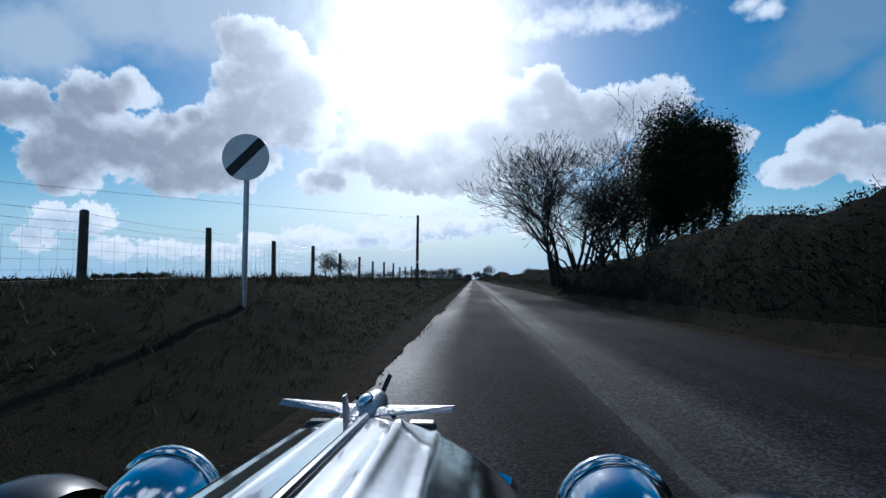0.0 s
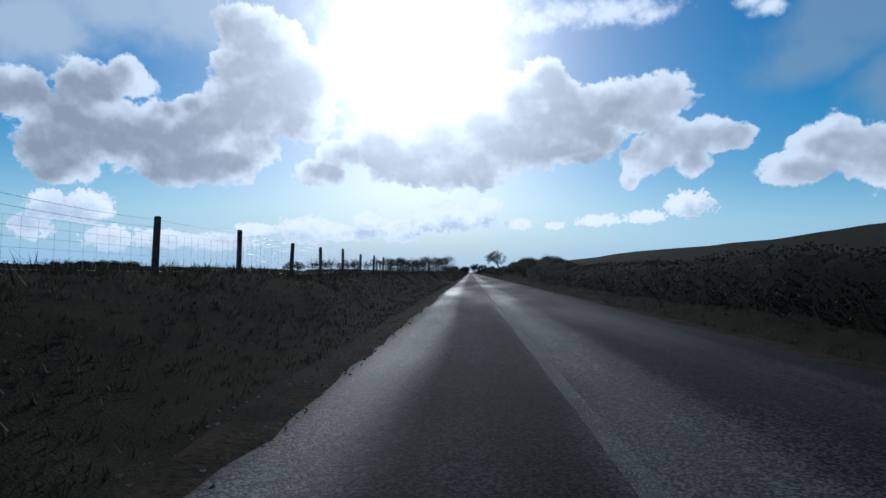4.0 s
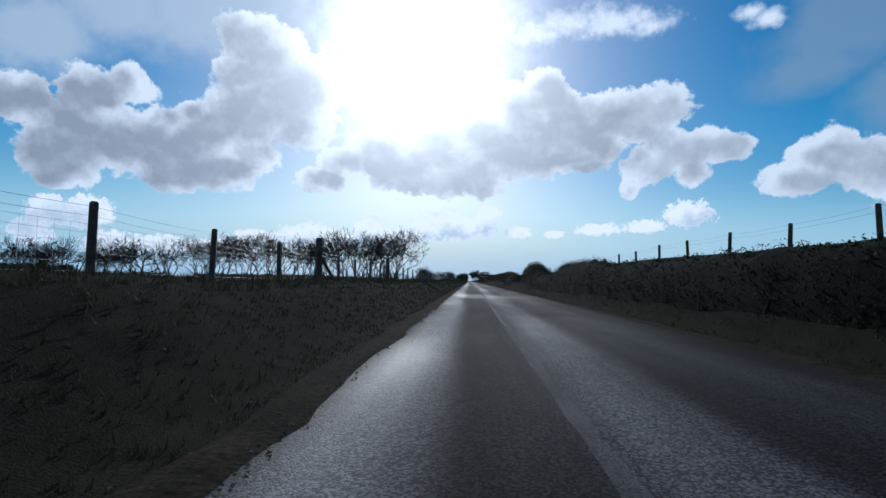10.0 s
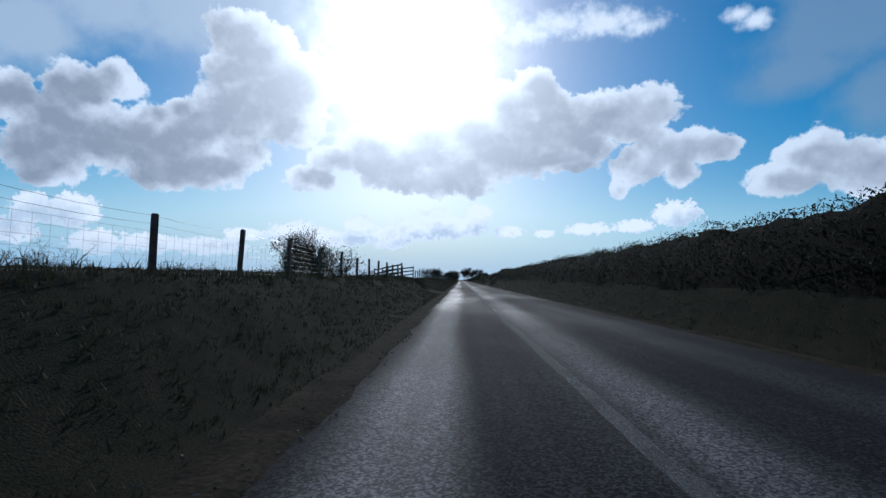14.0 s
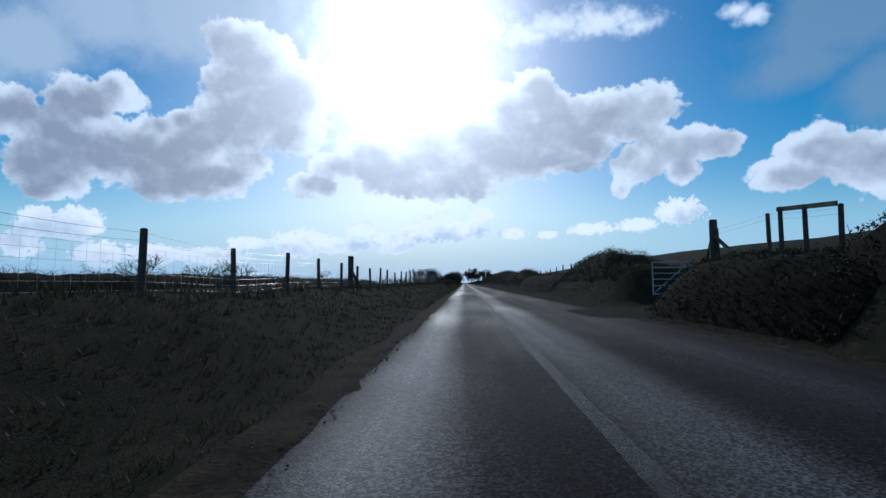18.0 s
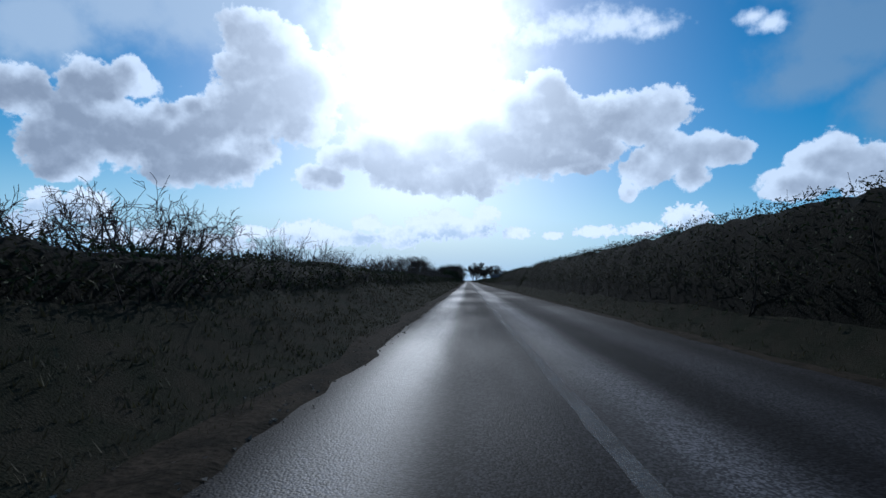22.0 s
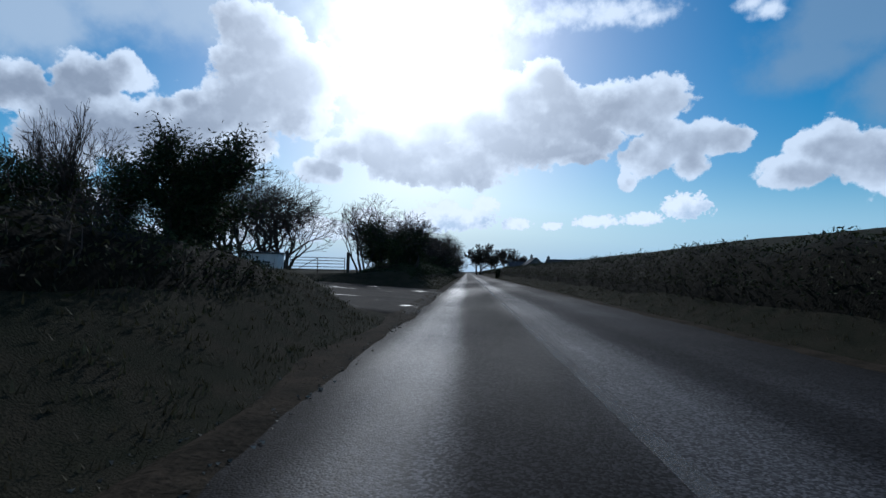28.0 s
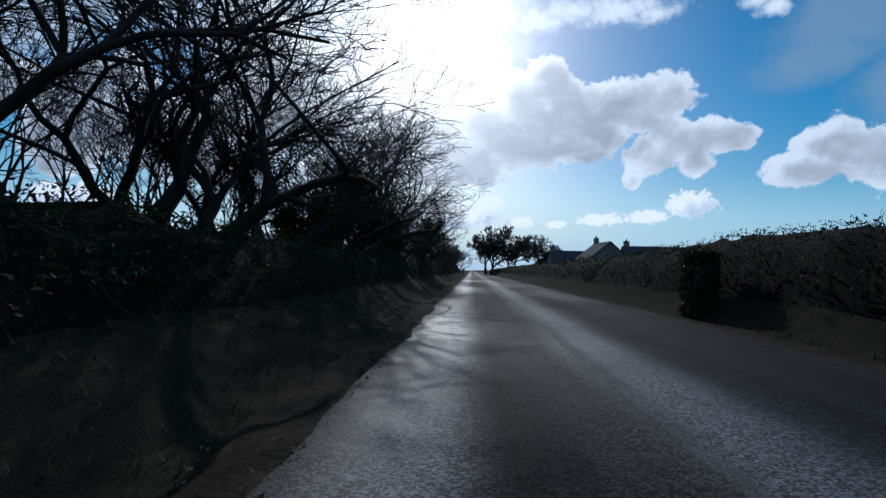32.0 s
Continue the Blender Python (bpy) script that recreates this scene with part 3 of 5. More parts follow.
def verge_strip(name, edge, side, inner, outer):
    """Mud and grit washed over the road edge, thinning out to nothing on both sides."""
    ys = np.arange(-50, 770, 0.45)
    verts = []
    for y in ys:
        a = edge(y) - side * (inner + 0.22 * noise.noise(Vector((y * 0.4, side, 3))) + 0.12 * noise.noise(Vector((y * 1.7, side, 5))))
        b = edge(y) + side * (outer + 0.3 * noise.noise(Vector((y * 0.35, side, 6))))
        for k, lift in enumerate((-0.012, 0.006, 0.012, 0.02, 0.02, -0.06)):
            x = a + (b - a) * k / 5
            low = camber(x) if side * (x - edge(y)) < 0.3 else max(ground_z(x, y), -0.03)
            verts.append((x, y, low + lift + (0.02 * abs(noise.noise(Vector((x * 3, y * 2.2, 2.0)))) if 0 < k < 5 else 0)))
    i = np.arange(5)[None, :] + (np.arange(len(ys) - 1) * 6)[:, None]
    quads = np.stack([i, i + 1, i + 7, i + 6], axis=-1).reshape(-1, 4)
    return tagged(part(name, np_mesh(name, verts, quads, smooth=True), DIRT), "strip of brown mud, grit and leaf litter along the road edge", "road edge", kind="structure")


verge_strip("trim_west", edge_l, -1, 0.1, 0.6)
verge_strip("trim_east", edge_r, 1, 0.2, 0.3)

# ---- trees ----


def grow(rng, segs, p, d, length, radius, depth, cfg):
    """One limb as a bent chain of tapered pieces, with its side limbs."""
    n = cfg["pieces"][min(depth, len(cfg["pieces"]) - 1)]
    step = length / n
    pts, r = [p.copy()], radius
    for i in range(n):
        d = d + rng.normal(0, cfg["bend"], 3) + np.array([0, 0, cfg["up"]]) + np.array(cfg.get("lean", (0, 0, 0))) * 0.06
        d /= np.linalg.norm(d)
        q = p + d * step
        if q[2] < cfg.get("floor", 0.3) and depth > 0:
            q[2] = cfg.get("floor", 0.3)
        r1 = max(radius * (1 - (i + 1) / n * cfg["taper"]), cfg["thin"])
        segs[min(depth, 2)].append((*p, *q, r, r1))
        p, r = q, r1
        pts.append(p.copy())
        if depth < cfg["levels"] and i >= cfg["bare"] * n * (1 if depth == 0 else 0.3) - 1:
            for _ in range(cfg["kids"][min(depth, len(cfg["kids"]) - 1)]):
                if rng.random() > cfg.get("fill", 0.85):
                    continue
                side = rng.normal(0, 1, 3)
                side -= d * side.dot(d)
                side /= max(np.linalg.norm(side), 1e-6)
                spread = cfg["spread"] * rng.uniform(0.6, 1.3)
                nd = d * math.cos(spread) + side * math.sin(spread)
                nd[2] *= cfg.get("flat", 1.0)
                nd /= np.linalg.norm(nd)
                grow(rng, segs, p, nd, length * cfg["shrink"] * rng.uniform(0.7, 1.2), max(r1 * cfg.get("girth", 0.62), cfg["thin"]), depth + 1, cfg)
    return pts


def scale_to(groups, height, width):
    """Fit the limbs to a height and an overall width."""
    allp = np.concatenate([np.asarray(g, dtype=np.float64).reshape(-1, 8)[:, 3:6] for g in groups if len(g)])
    h, w = allp[:, 2].max(), max(np.percentile(np.abs(allp[:, 0]), 98), np.percentile(np.abs(allp[:, 1]), 98)) * 2
    out = []
    for g in groups:
        a = np.asarray(g, dtype=np.float64).reshape(-1, 8).copy()
        a[:, [0, 1, 3, 4]] *= width / w
        a[:, [2, 5]] *= height / h
        out.append(a)
    return out


def tree_meshes(seed, height, width, stems=1, stem_len=0.4, radius=0.16, **kw):
    """Trunk, limb and twig meshes for a bare tree."""
    rng = np.random.default_rng(seed)
    cfg = dict(pieces=[5, 5, 4, 3], bend=0.16, up=0.03, taper=0.6, thin=0.006, levels=4, bare=0.4, kids=[2, 2, 2, 2], spread=0.75, shrink=0.62, fill=0.8)
    cfg.update(kw)
    groups = [[], [], []]
    for k in range(stems):
        a = rng.uniform(0, 6.28)
        lean = 0.0 if stems == 1 else rng.uniform(0.15, 0.5)
        d = np.array([math.cos(a) * lean, math.sin(a) * lean, 1.0])
        base = np.array([math.cos(a), math.sin(a), 0]) * (0 if stems == 1 else rng.uniform(0.1, cfg.get("base", 0.5)))
        grow(rng, groups, base, d / np.linalg.norm(d), height * stem_len, radius * rng.uniform(0.7, 1.1), 0, cfg)
    groups = scale_to(groups, height, width)
    stem = [np_mesh("trunk", *tubes(g, 7), smooth=True) for g in np.array_split(groups[0], stems)]
    return [stem] + [np_mesh(n, *tubes(g, k), smooth=True) for n, g, k in (("branchwork", groups[1], 4), ("crown", groups[2], 3))], groups


def fork_meshes(seed, height, width, stems=1, base=0.8, radius=0.1, levels=6, first=0.25, spread=0.45, ratio=0.8, bend=0.12, up=0.04, thin=0.009, side=0.35,
                low=0.3, lean=(0, 0), open_out=0.35):
    """Trunk, limb and twig meshes for a bare tree whose limbs fork again and again inside a domed outline."""
    rng = np.random.default_rng(seed)
    groups = [[], [], []]
    half, mid = width / 2, height * 0.5

    def outside(p):
        f = min(1.0, p[2] / height * 1.4)
        x, y = p[0] - lean[0] * f, p[1] - lean[1] * f
        w = half * (0.93 + 0.1 * math.sin(3 * math.atan2(y, x) + seed) + 0.05 * math.sin(7 * math.atan2(y, x)))
        if p[2] > mid:
            return (x * x + y * y) / w ** 2 + ((p[2] - mid) / (height - mid)) ** 2 > 1
        return x * x + y * y > (w * (0.35 + 0.65 * p[2] / mid)) ** 2 or (p[2] < height * low * 0.5 and p[2] < 0.3)

    def limb(p, d, length, r, depth):
        n = 3 if depth < 3 else 2
        for i in range(n):
            d = d + rng.normal(0, bend, 3) + np.array([0, 0, up])
            d /= np.linalg.norm(d)
            q = p + d * length / n
            if depth > 0 and outside(q):
                if depth > 2:
                    return
                d = d - 0.5 * np.array([q[0] - lean[0], q[1] - lean[1], 0]) / max(half, 0.1)
                d /= np.linalg.norm(d)
                q = p + d * length / n * 0.7
            r1 = max(r * 0.9, thin)
            groups[0 if depth == 0 else 1 if depth < 4 else 2].append((*p, *q, r, r1))
            p, r = q, r1
            if depth > 0 and depth < levels - 1 and rng.random() < side:
                limb(p, turned(d, rng.uniform(0.5, 1.0)), length * 0.6, max(r * 0.45, thin), depth + 2)
        if depth < levels:
            for k in range(2 + (rng.random() < 0.25)):
                limb(p, turned(d, spread * rng.uniform(0.5, 1.3)), length * ratio * rng.uniform(0.8, 1.15), max(r * 0.74, thin), depth + 1)

    def turned(d, angle):
        s = rng.normal(0, 1, 3)
        s -= d * s.dot(d)
        s /= max(np.linalg.norm(s), 1e-6)
        return d * math.cos(angle) + s * math.sin(angle)

    counts = []
    for k in range(stems):
        a = 6.28 * (k + rng.uniform(-0.3, 0.3)) / stems
        out = np.array([math.cos(a), math.sin(a), 0])
        had = len(groups[0])
        d = np.array([lean[0] * 0.12, lean[1] * 0.12, 1.0]) + (out * rng.uniform(0.1, 1.0) * open_out if stems > 1 else 0)
        limb(out * (rng.uniform(0.15, 1.0) * base if stems > 1 else 0), d / np.linalg.norm(d), height * first * rng.uniform(0.8, 1.15), radius * rng.uniform(0.7, 1.15), 0)
        counts.append(len(groups[0]) - had)
    groups = scale_to(groups, height, width)
    groups[0][:, 2] = np.where(groups[0][:, 2] < 1e-6, -0.3, groups[0][:, 2])
    stem = [np_mesh("trunk", *tubes(g, 7), smooth=True) for g in np.split(groups[0], np.cumsum(counts)[:-1])]
    return [stem] + [np_mesh(n, *tubes(g, k), smooth=True) for n, g, k in (("branchwork", groups[1], 4), ("crown", groups[2], 3))], groups


def bare_tree(meshes, at, label, group=""):
    t = thing("tree", label, "tree", group, at=at)
    for m in meshes[0]:
        part("trunk", m, BARK, t)
    tagged(part("branchwork", meshes[1], BARK, t), kind="stuff")
    tagged(part("crown", meshes[2], TWIG, t), kind="stuff")
    return t


def spot(x, y, turn=0.0, size=1.0, z=None, tall=1.0):
    return Matrix.Translation((x, y, ground_z(x, y) - 0.05 if z is None else z)) @ Matrix.Rotation(turn, 4, "Z") @ Matrix.Diagonal((size, size, size * tall, 1))


def ivy_mesh(seed, groups, count, size, reach=0.35, low=0.0, high=99.0, twigs=3, within=99.0):
    """Leaves that crowd round the limbs of a tree."""
    rng = np.random.default_rng(seed)
    a = np.concatenate([groups[0], groups[1], groups[1]] + ([groups[2][::twigs]] if twigs else []))
    a = a[(a[:, 2] > low) & (a[:, 5] < high) & (np.hypot(a[:, 3], a[:, 4]) < within)]
    pick = rng.integers(0, len(a), count)
    t = rng.random((count, 1))
    c = a[pick, :3] * (1 - t) + a[pick, 3:6] * t + rng.normal(0, reach, (count, 3))
    c[:, 2] = np.maximum(c[:, 2], 0.05)
    return np_mesh("ivy", *leaves(rng, c, size))


def ivy_tree(meshes, ivy, at, label, group=""):
    t = bare_tree(meshes, at, label, group)
    tagged(part("ivy", ivy, IVY, t, "dark evergreen ivy leaves"), kind="stuff")
    return t


# kinds of tree
SPREADING, spreading_g = fork_meshes(11, 10.6, 10.4, stems=10, base=1.4, radius=0.13, levels=7, first=0.2, spread=0.42, ratio=0.8, bend=0.09, up=0.02, thin=0.008, side=0.3, open_out=0.7)
LONE, lone_g = fork_meshes(4, 4.5, 5.3, stems=1, radius=0.17, levels=9, first=0.2, spread=0.6, bend=0.14, ratio=0.82, up=-0.01, thin=0.012, lean=(-0.8, 0), side=0.42)
ROUND_A, round_a = fork_meshes(21, 5.4, 6.2, stems=9, base=0.8, radius=0.09, levels=6, first=0.18, spread=0.46, ratio=0.83, up=0.01, thin=0.016, side=0.3, open_out=0.9)
DENSE_A, dense_a = fork_meshes(26, 6.2, 6.4, stems=10, base=0.9, radius=0.075, levels=6, first=0.18, spread=0.46, ratio=0.83, bend=0.15, up=0.02, thin=0.012, side=0.2, open_out=0.9)
FARWOOD, farwood_g = fork_meshes(27, 6.2, 6.8, stems=3, base=0.5, radius=0.2, levels=7, first=0.15, spread=0.55, ratio=0.84, thin=0.04, side=0.35, open_out=0.8)
ROUND_B, round_b = fork_meshes(22, 5.8, 5.4, stems=8, base=0.8, radius=0.09, levels=5, first=0.2, spread=0.46, ratio=0.83, up=0.01, thin=0.018, open_out=0.9)
FAR_A, far_a = fork_meshes(24, 5.4, 6.0, stems=4, base=0.7, radius=0.1, levels=4, first=0.28, spread=0.55, thin=0.03)
FAR_B, far_b = fork_meshes(25, 5.0, 6.4, stems=4, base=0.7, radius=0.1, levels=4, first=0.28, spread=0.6, thin=0.03)
BUSH, bush_g = fork_meshes(23, 4.3, 7.2, stems=12, base=1.6, radius=0.06, levels=6, first=0.22, spread=0.55, thin=0.012, side=0.3, open_out=0.9)
WOOD = dict(kids=[2, 2, 2, 1], levels=4, bare=0.35, shrink=0.52, thin=0.008, pieces=[6, 5, 4, 2], fill=0.72)
SAPLING, sapling_g = tree_meshes(33, 4.4, 2.0, stems=4, stem_len=0.75, radius=0.035, spread=0.4, up=0.06, bend=0.06, base=0.5, kids=[2, 1, 1], levels=3, bare=0.25, shrink=0.4, thin=0.006, pieces=[6, 4, 3, 2], fill=0.8)
WOOD_A, wood_a = tree_meshes(31, 7.6, 4.4, stems=2, stem_len=0.62, radius=0.14, spread=0.5, up=0.05, bend=0.09, **WOOD)
WOOD_B, wood_b = fork_meshes(32, 7.2, 5.4, stems=4, base=0.5, radius=0.13, levels=7, first=0.2, spread=0.45, thin=0.008, side=0.3)
OVER_A, over_a = fork_meshes(41, 8.2, 9.2, stems=4, base=0.6, radius=0.19, levels=7, first=0.22, spread=0.52, bend=0.15, thin=0.008, side=0.25, open_out=0.7)
SHOOTS, shoots_g = tree_meshes(51, 1.7, 1.5, stems=9, stem_len=0.75, radius=0.013, spread=0.35, up=0.03, bend=0.07, base=0.7, kids=[1, 1], levels=2, bare=0.3, shrink=0.35, thin=0.004)
THORN, thorn_g = tree_meshes(52, 1.5, 2.6, stems=7, stem_len=0.55, radius=0.02, spread=0.8, up=-0.02, bend=0.22, base=0.8, kids=[1, 1, 1], levels=3, bare=0.1, shrink=0.55, thin=0.004, fill=0.62)
THORN_B, thorn_b = tree_meshes(53, 1.8, 3.0, stems=8, stem_len=0.55, radius=0.024, spread=0.75, up=-0.01, bend=0.22, base=0.8, kids=[1, 1, 1], levels=3, bare=0.1, shrink=0.58, thin=0.005)

# beside the start, past the bend of the hedge
bare_tree(SPREADING, spot(5.2, 33.4, 2.2, 1.14), "large bare spreading tree with many grey stems")
bare_tree(SPREADING, spot(8.0, 31.6, 4.4, 0.86), "large bare spreading tree behind another on the bank")
bare_tree(SPREADING, spot(10.4, 33.0, 1.1, 0.8), "large bare spreading tree behind another on the bank")
bare_tree(SPREADING, spot(7.0, 36.0, 5.4, 0.9), "large bare spreading tree with many grey stems")
IVYTREE, ivytree_g = fork_meshes(61, 7.0, 3.3, stems=6, base=0.7, radius=0.15, levels=6, first=0.25, spread=0.42, thin=0.008, open_out=0.3)
IVYTREE_LEAF = ivy_mesh(62, ivytree_g, 90000, 0.04, 0.24, 0.3, 6.7)
ivy_tree(IVYTREE, IVYTREE_LEAF, spot(7.3, 20.2), "dense dark ivy-covered tree on the hedge bank")
bare_tree(LONE, spot(5.3, 174.5, 0.0), "lone windswept bare tree on the grass bank")
bare_tree(BUSH, spot(-23.6, 79.0, 1.0, 1.0, tall=1.2), "rounded bare bush in the field behind the fence")
# field boundary that runs away from the road
rng = np.random.default_rng(7)
row = [(-9.7, 1.02), (-12.3, 0.96), (-14.8, 1.0), (-17.6, 0.76), (-20.2, 0.88), (-22.7, 0.9)]
x = -25.3
while x > -64:
    row.append((x, rng.uniform(0.78, 0.94)))
    x -= rng.uniform(2.6, 3.6)
for k, (x, size) in enumerate(row):
    bare_tree(DENSE_A if x > -32 else (ROUND_A, ROUND_B)[k % 2], spot(x, 229.6 + rng.uniform(-0.8, 0.8), k * 2.0, size), "bare rounded hedgerow tree with many thin stems", "hedgerow trees across the field")
ivy_tree(BUSH, ivy_mesh(63, bush_g, 16000, 0.045, 0.24), spot(-10.9, 285.0, 1.0, 0.72, z=-0.1, tall=1.36), "rounded dense bush in the field by the fence")
for x, y, s, m in ((-17, 268, 0.45, ROUND_A), (-28, 275, 0.5, ROUND_B), (-36, 290, 0.4, ROUND_A), (-24, 330, 0.5, ROUND_A), (-35, 352, 0.55, ROUND_B), (-22, 366, 0.45, ROUND_B),
                   (-44, 372, 0.7, ROUND_A), (-30, 398, 0.6, ROUND_B), (-38, 408, 0.8, ROUND_A), (-43, 412, 0.75, ROUND_B), (-26, 420, 0.5, ROUND_A), (-60, 320, 0.8, ROUND_B), (-55, 345, 0.7, ROUND_A)):
    bare_tree(FAR_A if m is ROUND_A else FAR_B, spot(x, y, x, s), "small bare thorn tree in the field", "thorn trees in the field")

# far boundary hedge with scrub on the left skyline
for i in range(46):
    y = 20 + i * 15 + rng.uniform(-5, 5)
    x = -rng.uniform(70, 150)
    bare_tree((FAR_A, FAR_B)[i % 2], spot(x, y, i, rng.uniform(0.6, 1.1), tall=0.8), "distant bare tree on the far field boundary", "trees on the far field boundary")
FAR_LEAF = ivy_mesh(69, far_b, 1500, 0.25, 0.5, 1.5)
# far clump of pines
for i in range(9):
    ivy_tree(FAR_B, FAR_LEAF, spot(-545 + i * 11, 690 + (i % 3) * 12, i, 2.7), "distant dark pine in a clump on the skyline", "pine clump")

# wood and farm entrance at the far end, left of the road
for i in range(22):
    x, y = -7.2 - (i % 4) * 2.4 - rng.uniform(0, 1.5), 519 + i * 1.25 + rng.uniform(-1, 1)
    bare_tree((WOOD_A, WOOD_B)[i % 2], spot(x, y, i * 1.7, rng.uniform(0.34, 0.5)), "slim bare tree in the roadside copse", "roadside copse")
for i in range(52):
    x, y = -8.2 - rng.uniform(0, 9), 537.5 + rng.uniform(0, 9.0)
    if i > 34:
        x, y = -15.2 - rng.uniform(0, 8), 546 + rng.uniform(0, 16)
    bare_tree(SAPLING, spot(x, y, i * 1.3, rng.uniform(0.45, 0.68)), "thin upright bare sapling in the thick copse", "copse saplings")
DARKBUSH, darkbush_g = tree_meshes(64, 3.0, 2.9, stems=6, stem_len=0.6, radius=0.06, spread=0.5, up=0.05, bend=0.1, kids=[2, 2, 1], levels=3, bare=0.1, shrink=0.45, thin=0.008, base=0.5)
DARK_LEAF = ivy_mesh(65, darkbush_g, 36000, 0.026, 0.13)
ivy_tree(DARKBUSH, DARK_LEAF, spot(-6.6, 543.4, 0, 1.05, tall=0.78), "dense dark evergreen bush beside the farm entrance")
ivy_tree(DARKBUSH, DARK_LEAF, spot(-8.2, 543.0, 2, 0.85, tall=0.8), "dense dark evergreen bush in the roadside copse")
for i, (x, y, s) in enumerate(((-14.0, 567.2, 0.72), (-16.6, 568, 1.0), (-15.5, 572, 0.85), (-8.6, 569.6, 0.72), (-18.5, 570, 0.95), (-21.5, 571, 1.0), (-25, 572, 1.0), (-17, 576, 1.0))):
    bare_tree(WOOD_B if i in (0, 3, 5) else OVER_A, spot(x, y, i * 2.1, s), "tall bare tree behind the farm yard", "trees behind the farm yard")
OVER_LEAF = ivy_mesh(66, over_a, 16000, 0.032, 0.12, 0.3, 4.2, 0)
THICKET, thicket_g = fork_meshes(71, 6.4, 5.0, stems=10, base=1.1, radius=0.075, levels=6, first=0.25, spread=0.38, up=0.05, bend=0.11, thin=0.008, side=0.25, open_out=0.4)
THICKET_LEAF = ivy_mesh(72, thicket_g, 14000, 0.032, 0.14, 0.2, 3.0, 9)
CLUMP, clump_g = fork_meshes(67, 5.4, 6.2, stems=8, base=1.2, radius=0.12, levels=7, first=0.22, spread=0.5, bend=0.14, up=0.0, thin=0.008, side=0.16, open_out=0.7)
CLUMP_LEAF = ivy_mesh(68, clump_g, 20000, 0.036, 0.24, 1.2, 4.9, 0, within=2.6)
ivy_tree(CLUMP, CLUMP_LEAF, spot(-6.0, 568.0, 0.5), "domed ivy-clad thorn tree at the end of the hedge")
ROW = [(572.8, -7.2, 1.0, 2), (577, -7.6, 1.0, 2), (581, -7.0, 0.72, 2), (585, -7.4, 0.6, 3), (589, -7.6, 0.62, 3), (592.5, -7.4, 0.66, 3), (596, -7.8, 0.76, 3), (599.5, -7.4, 0.84, 3),
       (603.5, -7.2, 0.86, 3), (607, -7.5, 0.86, 3), (611, -7.2, 0.88, 3), (590.5, -9.8, 0.66, 4), (594.5, -9.6, 0.76, 4), (598, -9.9, 0.86, 4), (601.5, -9.4, 0.9, 4), (605.5, -9.6, 0.84, 4), (609.5, -9.6, 0.9, 4), (615.5, -7.4, 0.95, 4), (619, -6.8, 0.8, 1), (622.5, -7.0, 0.95, 1), (626, -6.8, 0.9, 0), (631, -7.0, 0.85, 2), (633, -6.6, 0.95, 1),
       (636, -6.8, 0.95, 0), (640, -6.6, 1.1, 2), (644, -6.6, 0.9, 0), (650, -6.2, 1.05, 2), (656, -6.2, 0.85, 0),
       (614.5, -10.6, 0.95, 4), (618.5, -10.2, 1.0, 4), (622.0, -10.8, 0.95, 4), (626.0, -10.2, 0.9, 4), (631.0, -10.0, 0.9, 4)]
for i, (y, x, size, kind) in enumerate(ROW):
    at = spot(x, y, i * 2.3, size)
    if kind == 0:
        ivy_tree(OVER_A, OVER_LEAF, at, "overhanging bare tree with ivy on its trunk", "roadside row of trees")
    elif kind == 3:
        ivy_tree(THICKET, THICKET_LEAF, at, "dense thicket tree with many upright bare stems", "roadside row of trees")
    elif kind == 4:
        bare_tree(THICKET, at, "tall thicket tree with many upright bare stems", "roadside row of trees")
    elif kind == 1:
        bare_tree(OVER_A, at, "overhanging bare tree with crooked limbs", "roadside row of trees")
    else:
        ivy_tree(CLUMP, CLUMP_LEAF, at, "ivy-clad thorn tree in the roadside row", "roadside row of trees")
# trees at the end of the view
for x, y, s, m in ((3.4, 752, 2.4, FARWOOD), (10.0, 760, 1.9, FARWOOD), (21.0, 772, 2.1, FARWOOD), (24, 780, 1.4, FARWOOD), (-4.5, 742, 1.3, CLUMP), (-6, 700, 1.1, CLUMP), (-6.5, 720, 1.2, FARWOOD), (-5, 680, 1.0, CLUMP), (-5, 666, 1.0, CLUMP)):
    bare_tree(m, spot(x, y, x, s, z=ground_z(x, y) - (1.2 if m is FARWOOD else 0.05)), "bare tree near the houses at the end of the road", "trees by the houses")

# ---- hedges and banks of gorse ----


